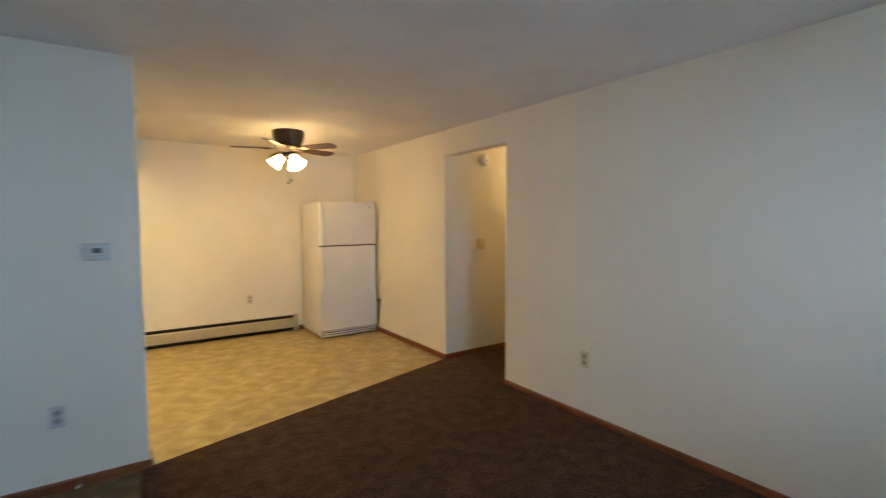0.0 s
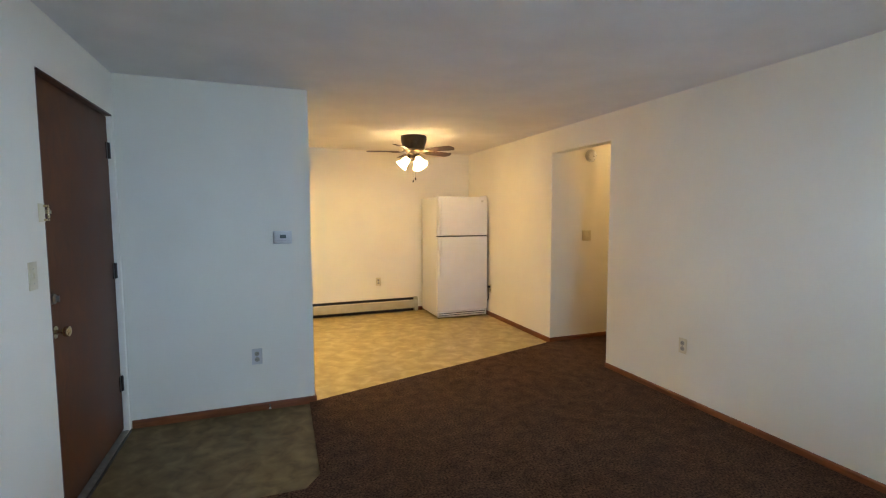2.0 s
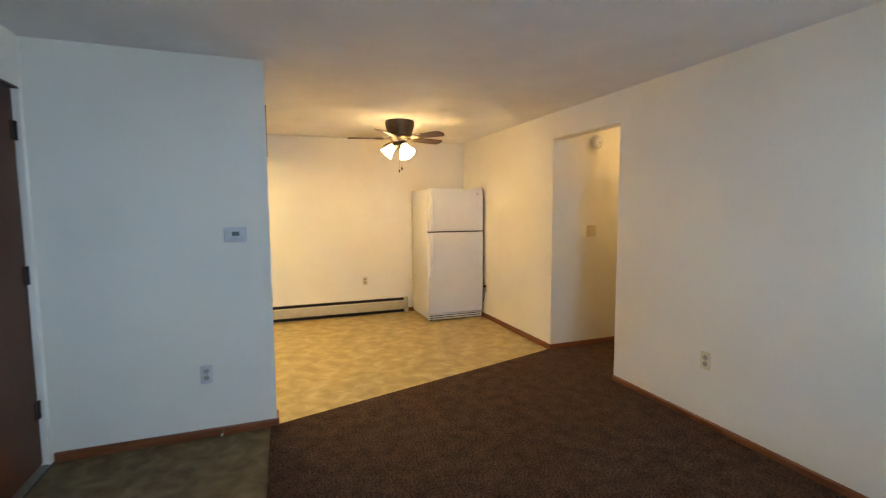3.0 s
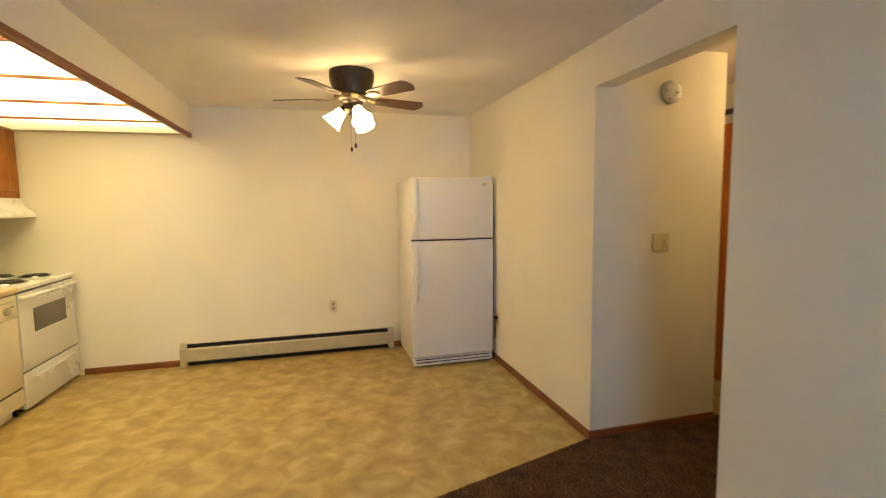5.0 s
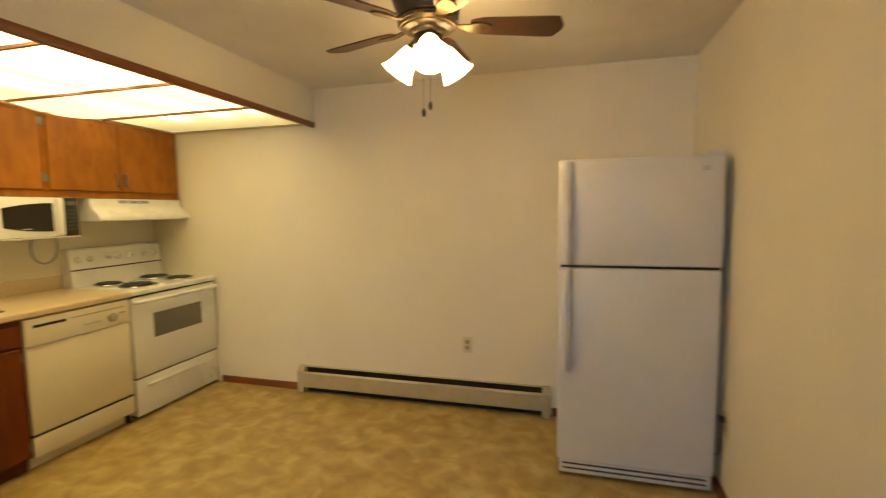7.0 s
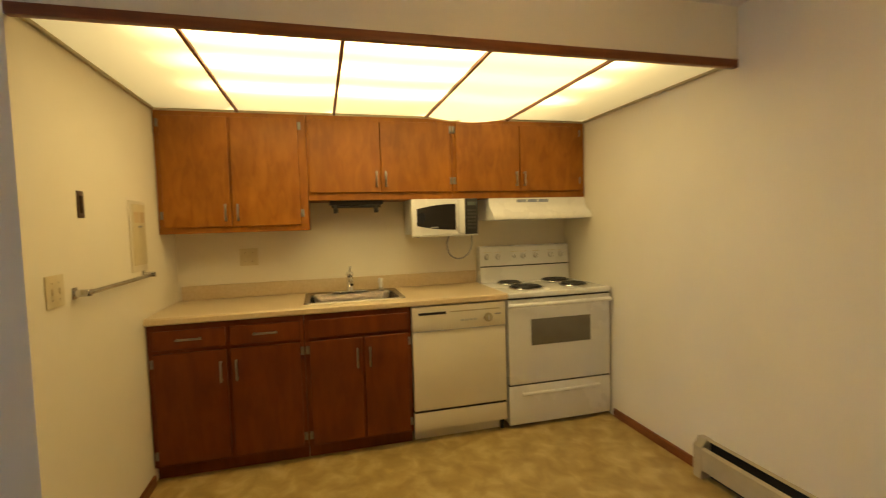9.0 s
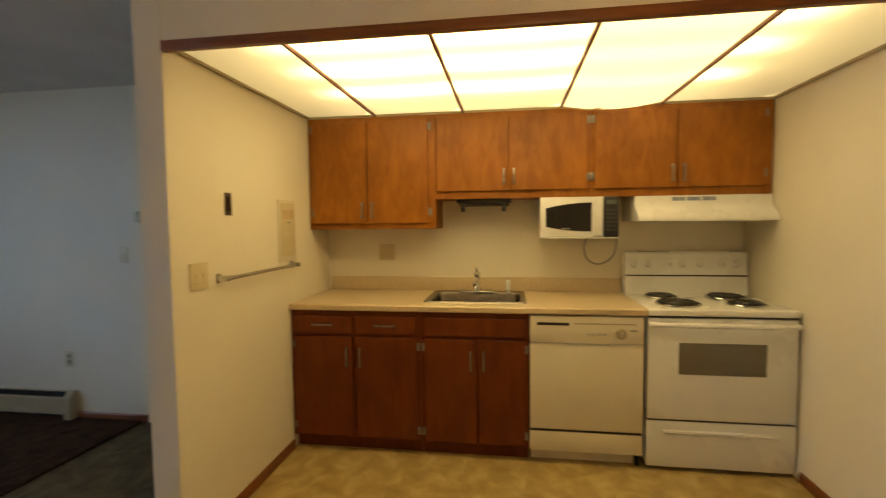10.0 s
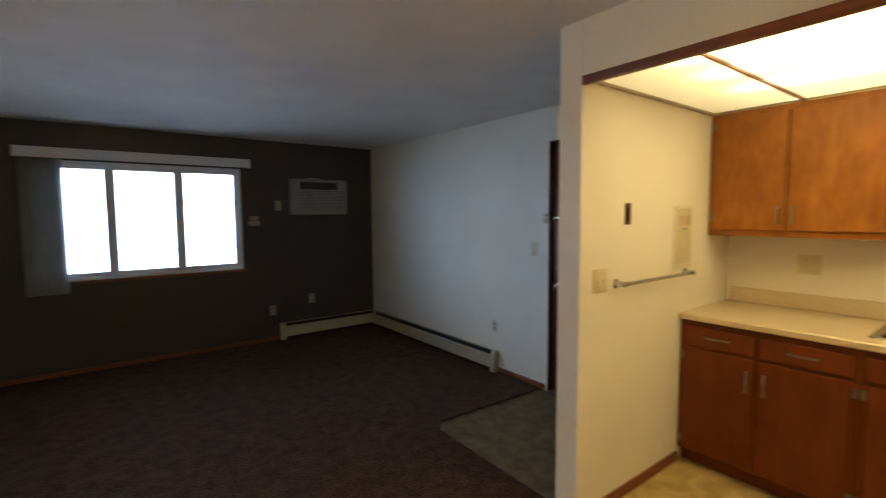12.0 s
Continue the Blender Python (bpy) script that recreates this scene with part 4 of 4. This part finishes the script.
part("badge", box(X1 - 0.10, X1 - 0.065, Y0 - 0.0016, Y0 + 0.001, 1.595, 1.62, 0.0005, 1), PLATEW, fz)
gr = part("toe_grille", box(X0 + 0.012, X1 - 0.006, Y0 + 0.02, Y0 + 0.06, 0.022, 0.094, 0.004), ENAMEL, fr)
for z in (0.044, 0.07):
    part("slot", box(X0 + 0.03, X1 - 0.03, Y0 + 0.0185, Y0 + 0.0198, z, z + 0.009), BLACK, gr)
part("hinge_cover", box(X1 - 0.075, X1 - 0.012, Y0 + 0.012, Y0 + 0.10, 1.6685, 1.684, 0.005), ENAMEL, fr)
for x in (X0 + 0.06, X1 - 0.06):
    for y in (Y0 + 0.1, Y0 + 0.62):
        part("foot", rod((x, y, 0), (x, y, 0.031), 0.02, seg=12), BLACK, fr)
plug = thing("power_cord", (-0.02, 2.205, 0.40), "black plug and cord beside the refrigerator", "cord")
part("plug", box(-0.036, -0.0115, 2.19, 2.22, 0.40, 0.427, 0.004), BLACK, plug)
part("cord", sweep(curve_points([(-0.03, 2.205, 0.402), (-0.03, 2.2, 0.31), (-0.024, 2.235, 0.23), (-0.024, 2.34, 0.16), (-0.024, 2.55, 0.08), (-0.024, 2.86, 0.065)], 36), 0.0045), BLACK, plug)


# ---- baseboard heaters ----
def heater(a, b, wall, side, label, caps=(True, True)):
    """A hydronic baseboard heater along a wall from a to b; side is where the room lies."""
    H, D = 0.205, 0.062
    if side in ("-y", "+y"):
        s = -1 if side == "-y" else 1
        put = lambda u, w, z: (u, wall + s * w, z)
    else:
        s = -1 if side == "-x" else 1
        put = lambda u, w, z: (wall + s * w, u, z)
    root = put((a + b) / 2, 0, 0)
    h = thing("baseboard_heater", root, label, "heater", "baseboard heaters")

    def run(u0, u1, pts):
        bm = bmesh.new()
        p, q = ([bm.verts.new(put(u, w, z)) for w, z in pts] for u in (u0, u1))
        bm.faces.new(p)
        bm.faces.new(q)
        for k in range(len(pts)):
            j = (k + 1) % len(pts)
            bm.faces.new((p[k], p[j], q[j], q[k]))
        return bm

    i0, i1 = a + (0.05 if caps[0] else 0.0), b - (0.05 if caps[1] else 0.0)
    part("back_plate", run(a + 0.002, b - 0.002, [(0.001, 0.02), (0.004, 0.02), (0.004, H - 0.004), (0.03, H - 0.002), (0.03, H), (0.001, H)]), HEATER, h)
    part("front_panel", run(i0, i1, [(D - 0.004, 0.05), (D, 0.05), (D, 0.158), (D - 0.012, 0.172), (D - 0.014, 0.170), (D - 0.004, 0.156)]), HEATER, h)
    fins = bmesh.new()
    for k in range(int((i1 - i0) / 0.03)):
        u = i0 + 0.015 + 0.03 * k
        pts = [(0.008, 0.06), (0.05, 0.06), (0.05, 0.14), (0.008, 0.14)]
        p, q = ([fins.verts.new(put(uu, w, z)) for w, z in pts] for uu in (u, u + 0.003))
        fins.faces.new(p)
        fins.faces.new(q)
        for c in range(4):
            fins.faces.new((p[c], p[(c + 1) % 4], q[(c + 1) % 4], q[c]))
    tagged(part("fins", fins, FIN, h), kind="stuff")
    part("pipe", rod(put(i0, 0.03, 0.1), put(i1, 0.03, 0.1), 0.011, seg=10), OLDBRASS, h)
    # Added near-black sheet that paints the shade inside and under the casing.
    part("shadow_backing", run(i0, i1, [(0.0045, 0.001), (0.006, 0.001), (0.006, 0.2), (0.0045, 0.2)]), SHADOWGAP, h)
    for u0, u1, has in ((a, a + 0.052, caps[0]), (b - 0.052, b, caps[1])):
        if has:
            part("end_cap", run(u0, u1, [(0.0005, 0.002), (D + 0.004, 0.002), (D + 0.004, 0.168), (D - 0.012, 0.186), (0.034, H + 0.004), (0.0005, H + 0.004)]), HEATER, h)
    return h


heater(-2.79, -0.85, YB, "-y", "beige baseboard heater under the dining wall")
heater(YW + 0.07, -1.64, XD, "+x", "beige baseboard heater along the entry wall", (False, True))
heater(XD, -2.55, YW, "+y", "beige baseboard heater under the air conditioner", (False, True))

# ---- ceiling fan ----
FXC, FYC = -1.288, 1.632
fan = thing("ceiling_fan", (FXC, FYC, ZC), "bronze hugger ceiling fan with five blades and three lit shades", "ceiling fan")
at = pose(FXC, FYC, 0)
part("housing", lathe([(0.0, ZC - 0.001), (0.148, ZC - 0.001), (0.152, ZC - 0.03), (0.146, ZC - 0.07), (0.128, ZC - 0.12), (0.124, ZC - 0.15), (0.11, ZC - 0.156), (0.0, ZC - 0.157)], at, 40), BRONZE, fan, "dark bronze motor housing")
ring = part("vent_ring", lathe([(0.0, ZC - 0.157), (0.118, ZC - 0.158), (0.122, ZC - 0.17), (0.112, ZC - 0.185), (0.0, ZC - 0.186)], at, 40), OLDBRASS, fan, "antique brass vent ring")
for k in range(10):
    part("vent", local_box(at @ pose(0, 0, 0, 0, 0, 36 * k), 0.116, 0.1225, -0.018, 0.018, ZC - 0.175, ZC - 0.166, 0.001), BLACK, ring)
part("hub", lathe([(0.106, ZC - 0.1865), (0.100, ZC - 0.193), (0.074, ZC - 0.198), (0.070, ZC - 0.206), (0.06, ZC - 0.215), (0.058, ZC - 0.245), (0.064, ZC - 0.255), (0.05, ZC - 0.275), (0.03, ZC - 0.285), (0.0, ZC - 0.287)], at, 32), BRONZE, fan)
BZ = 2.16
for k in range(5):
    turn = at @ pose(0, 0, BZ, 0, 0, 90 + 72 * k)
    tilt = turn @ pose(0, 0, 0, -13, 0, 0)
    bm = bmesh.new()
    prof = []
    for i in range(15):
        u = i / 14
        r = 0.17 + 0.375 * u
        w = 0.050 + 0.018 * u
        if u > 0.86:
            w *= math.sqrt(max(0.02, 1 - ((u - 0.86) / 0.145) ** 2)) * 0.35 + 0.65 * (1 - ((u - 0.86) / 0.14) ** 4 * 0.75)
        if u < 0.12:
            w *= 0.7 + 0.3 * u / 0.12
        prof.append((r, w))
    outline = [(r, w) for r, w in prof] + [(r, -w) for r, w in reversed(prof)]
    lo, hi = ([bm.verts.new(tilt @ Vector((x, y, z))) for x, y in outline] for z in (-0.003, 0.003))
    n = len(prof)
    for i in range(n - 1):
        for ring_ in (lo, hi):
            bm.faces.new((ring_[i], ring_[i + 1], ring_[2 * n - 2 - i], ring_[2 * n - 1 - i]))
    for i in range(2 * n):
        j = (i + 1) % (2 * n)
        bm.faces.new((lo[i], lo[j], hi[j], hi[i]))
    blade = part("blade", bm, BLADE, fan, "dark walnut blade", smooth=False)
    arm = bmesh.new()
    pts = [(0.075, 0.014, 0.012), (0.12, 0.012, 0.002), (0.16, 0.02, -0.006), (0.20, 0.034, -0.007), (0.235, 0.03, -0.007), (0.255, 0.012, -0.007)]
    up, dn = [], []
    for x, w, z in pts:
        mm = turn if x < 0.15 else tilt
        up.append((arm.verts.new(mm @ Vector((x, -w, z))), arm.verts.new(mm @ Vector((x, w, z)))))
        dn.append((arm.verts.new(mm @ Vector((x, -w, z - 0.005))), arm.verts.new(mm @ Vector((x, w, z - 0.005)))))
    for i in range(len(pts) - 1):
        arm.faces.new((up[i][0], up[i + 1][0], up[i + 1][1], up[i][1]))
        arm.faces.new((dn[i][0], dn[i][1], dn[i + 1][1], dn[i + 1][0]))
        arm.faces.new((up[i][0], dn[i][0], dn[i + 1][0], up[i + 1][0]))
        arm.faces.new((up[i][1], up[i + 1][1], dn[i + 1][1], dn[i][1]))
    arm.faces.new((up[0][0], up[0][1], dn[0][1], dn[0][0]))
    arm.faces.new((up[-1][0], dn[-1][0], dn[-1][1], up[-1][1]))
    part("blade_iron", arm, OLDBRASS, blade, "antique brass blade bracket")
for a in (170, -70, 50):
    m = at @ pose(0, 0, ZC - 0.232, 0, 0, a) @ pose(0.048, 0, 0, 0, 180 - 42, 0)
    part("socket", lathe([(0.0, -0.02), (0.02, -0.02), (0.024, 0.02), (0.032, 0.035), (0.0, 0.036)], m, 20), BRONZE, fan)
    part("shade", lathe([(0.03, 0.034), (0.036, 0.05), (0.044, 0.085), (0.052, 0.115), (0.064, 0.14), (0.071, 0.15), (0.069, 0.151), (0.06, 0.139), (0.048, 0.113), (0.04, 0.085), (0.032, 0.052), (0.026, 0.036)], m, 28, close=True), SHADE, fan, "lit frosted glass bell shade")
    part("bulb", lathe([(0.0, 0.04), (0.013, 0.05), (0.026, 0.085), (0.029, 0.105), (0.02, 0.125), (0.0, 0.131)], m, 16), SHADE, fan)
for dx, z in ((-0.016, 1.80), (0.012, 1.825)):
    part("pull_chain", rod((FXC + dx, FYC - 0.02, z + 0.03), (FXC + dx, FYC - 0.02, ZC - 0.275), 0.0009, seg=6), BRONZE, fan)
    part("pull_fob", lathe([(0.0, 0.0), (0.007, 0.004), (0.009, 0.02), (0.004, 0.034), (0.0, 0.036)], pose(FXC + dx, FYC - 0.02, z), 12), BRONZE, fan)

# ---- window, blinds, air conditioner ----
wnd = thing("window_1", ((WX0 + WX1) / 2, YW, WZ0), "white three-light casement window, bright daylight behind", "window")
tagged(wnd, kind="structure")
def frame_rect(x0, x1, z0, z1, w, y0, y1):
    bm = box(x0, x1, y0, y1, z0, z0 + w, 0.003, 1)
    box(x0, x1, y0, y1, z1 - w, z1, 0.003, 1, bm)
    box(x0, x0 + w, y0, y1, z0 + w, z1 - w, 0.003, 1, bm)
    box(x1 - w, x1, y0, y1, z0 + w, z1 - w, 0.003, 1, bm)
    return bm
part("window_frame", frame_rect(WX0 + 0.001, WX1 - 0.001, WZ0 + 0.001, WZ1 - 0.001, 0.026, YW - 0.1, YW + 0.012), VINYLW, wnd, smooth=False)
cols = [(WX0 + 0.028, -1.572), (-1.564, -0.992), (-0.984, WX1 - 0.028)]
for k, (a, b) in enumerate(cols):
    s = part("sash", frame_rect(a, b, WZ0 + 0.028, WZ1 - 0.028, 0.04, YW - 0.075, YW - 0.012), VINYLW, wnd, smooth=False)
    g = part("pane", box(a + 0.038, b - 0.038, YW - 0.05, YW - 0.045, WZ0 + 0.066, WZ1 - 0.066), GLASS, s, smooth=False)
    g.visible_shadow = False
    for x, z in [(x, z) for x in (a + 0.034, b - 0.034) for z in (1.14, 1.62)]:
        part("latch", box(x - 0.007, x + 0.007, YW - 0.012, YW - 0.002, z - 0.028, z + 0.028, 0.003), BLACK, s)
    if k != 1:
        part("crank", sweep([((a + b) / 2, YW - 0.012, WZ0 + 0.045), ((a + b) / 2, YW + 0.02, WZ0 + 0.045), ((a + b) / 2 + 0.06, YW + 0.022, WZ0 + 0.04)], 0.006), VINYLW, s)
for x in (-1.568, -0.988):
    part("mullion", box(x - 0.0035, x + 0.0035, YW - 0.08, YW - 0.008, WZ0 + 0.028, WZ1 - 0.028), VINYLW, wnd, smooth=False)
part("window_sill", box(WX0 - 0.04, WX1 + 0.04, YW + 0.001, YW + 0.03, WZ0 - 0.024, WZ0 - 0.002, 0.004), TRIM, wnd, "reddish stained wood sill")

bl = thing("vertical_blinds", (-1.28, YW, 2.0), "open vertical blinds stacked at one side under a white valance", "blinds")
part("valance", box(-2.255, -0.317, YW + 0.085, YW + 0.095, 2.008, 2.100, 0.003), VINYLW, bl)
for x in (-2.255, -0.326):
    part("valance_return", box(x, x + 0.009, YW + 0.002, YW + 0.084, 2.008, 2.100, 0.001), VINYLW, bl)
part("head_rail", box(-2.238, -0.337, YW + 0.03, YW + 0.065, 2.025, 2.060, 0.003), ALU, bl)
for k in range(16):
    x = -0.362 - 0.0175 * k
    a = radians(68 + 8 * math.sin(k * 2.1))
    bm = bmesh.new()
    n = 6
    front_, back_ = [], []
    for z in (0.785, 2.024):
        for lst, off in ((front_, 0.0), (back_, 0.0012)):
            row = []
            for i in range(n + 1):
                u = (i / n - 0.5) * 0.085
                bow = 0.006 * (1 - (2 * i / n - 1) ** 2) + off
                row.append(bm.verts.new((x + u * math.cos(a) - bow * math.sin(a), YW + 0.052 + (u * math.sin(a) + bow * math.cos(a)) * 0.9, z)))
            lst.append(row)
    for i in range(n):
        bm.faces.new((front_[0][i], front_[0][i + 1], front_[1][i + 1], front_[1][i]))
        bm.faces.new((back_[0][i], back_[1][i], back_[1][i + 1], back_[0][i + 1]))
        for e in (0, 1):
            bm.faces.new((front_[e][i], back_[e][i], back_[e][i + 1], front_[e][i + 1]))
    for i in (0, n):
        bm.faces.new((front_[0][i], front_[1][i], back_[1][i], back_[0][i]))
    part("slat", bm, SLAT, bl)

ac = thing("air_conditioner", (-3.06, YW, 1.49), "white through-wall air conditioner high on the brown wall", "air conditioner")
X0, X1, Z0, Z1 = -3.41, -2.71, 1.49, 1.915
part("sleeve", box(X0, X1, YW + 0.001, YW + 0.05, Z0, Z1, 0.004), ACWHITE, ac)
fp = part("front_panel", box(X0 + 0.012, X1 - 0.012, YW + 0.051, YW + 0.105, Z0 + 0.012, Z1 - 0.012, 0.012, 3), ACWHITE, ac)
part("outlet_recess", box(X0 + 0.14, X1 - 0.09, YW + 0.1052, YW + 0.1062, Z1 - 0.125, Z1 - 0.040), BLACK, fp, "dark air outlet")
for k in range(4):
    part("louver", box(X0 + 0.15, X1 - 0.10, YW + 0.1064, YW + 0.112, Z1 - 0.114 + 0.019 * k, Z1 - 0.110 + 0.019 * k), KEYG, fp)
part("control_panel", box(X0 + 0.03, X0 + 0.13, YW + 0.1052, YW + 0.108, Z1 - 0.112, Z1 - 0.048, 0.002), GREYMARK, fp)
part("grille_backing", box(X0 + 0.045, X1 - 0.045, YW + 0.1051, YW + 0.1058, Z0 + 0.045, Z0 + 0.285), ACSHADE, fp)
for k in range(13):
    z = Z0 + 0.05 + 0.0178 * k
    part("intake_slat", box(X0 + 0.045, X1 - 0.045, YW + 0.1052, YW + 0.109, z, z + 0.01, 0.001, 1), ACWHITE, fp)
part("cord_clip", box(X0 + 0.35, X0 + 0.5, YW + 0.01, YW + 0.06, Z1 + 0.0005, Z1 + 0.014, 0.004), ACWHITE, ac)

# ---- beyond the hall ----
bd = thing("door_2", (1.50, 1.15, 0), "open varnished orange-brown flush door beyond the hall", "door")
tagged(bd, kind="structure")
part("door_leaf", box(1.485, 1.52, 0.80, 1.55, 0.012, 2.02, 0.002), ORANGE, bd)
part("head_trim", box(1.535, 1.558, 0.80, 1.62, 2.10, 2.14, 0.003), DOORW, bd, "dark wood head trim")
hl = thing("ceiling_light", (1.24, 0.36, ZC), "lit round frosted ceiling light in the hall", "ceiling light")
part("base", lathe([(0.0, ZC - 0.001), (0.11, ZC - 0.001), (0.105, ZC - 0.025), (0.0, ZC - 0.026)], pose(1.24, 0.36, 0), 28), BRASS, hl)
HALLM = mat("lit_hall_glass", (0.9, 0.86, 0.78), rough=0.4, emit=(1.0, 0.72, 0.36), strength=HALL)
part("glass_bowl", lathe([(0.098, ZC - 0.0265), (0.1, ZC - 0.045), (0.08, ZC - 0.085), (0.04, ZC - 0.105), (0.0, ZC - 0.11)], pose(1.24, 0.36, 0), 28), HALLM, hl)

stop = thing("door_stop", (-2.921, -0.0125, 0.038), "small spring door stop with a white tip on the baseboard", "door stop")
part("spring", rod((-2.921, -0.0128, 0.038), (-2.921, -0.075, 0.038), 0.005, 0.0045, 10), OLDBRASS, stop)
part("tip", lathe([(0.0, 0.0), (0.007, 0.0), (0.008, 0.008), (0.005, 0.014), (0.0, 0.015)], pose(-2.921, -0.0755, 0.038, 90, 0, 0), 12), ENAMEL, stop, "white rubber tip")
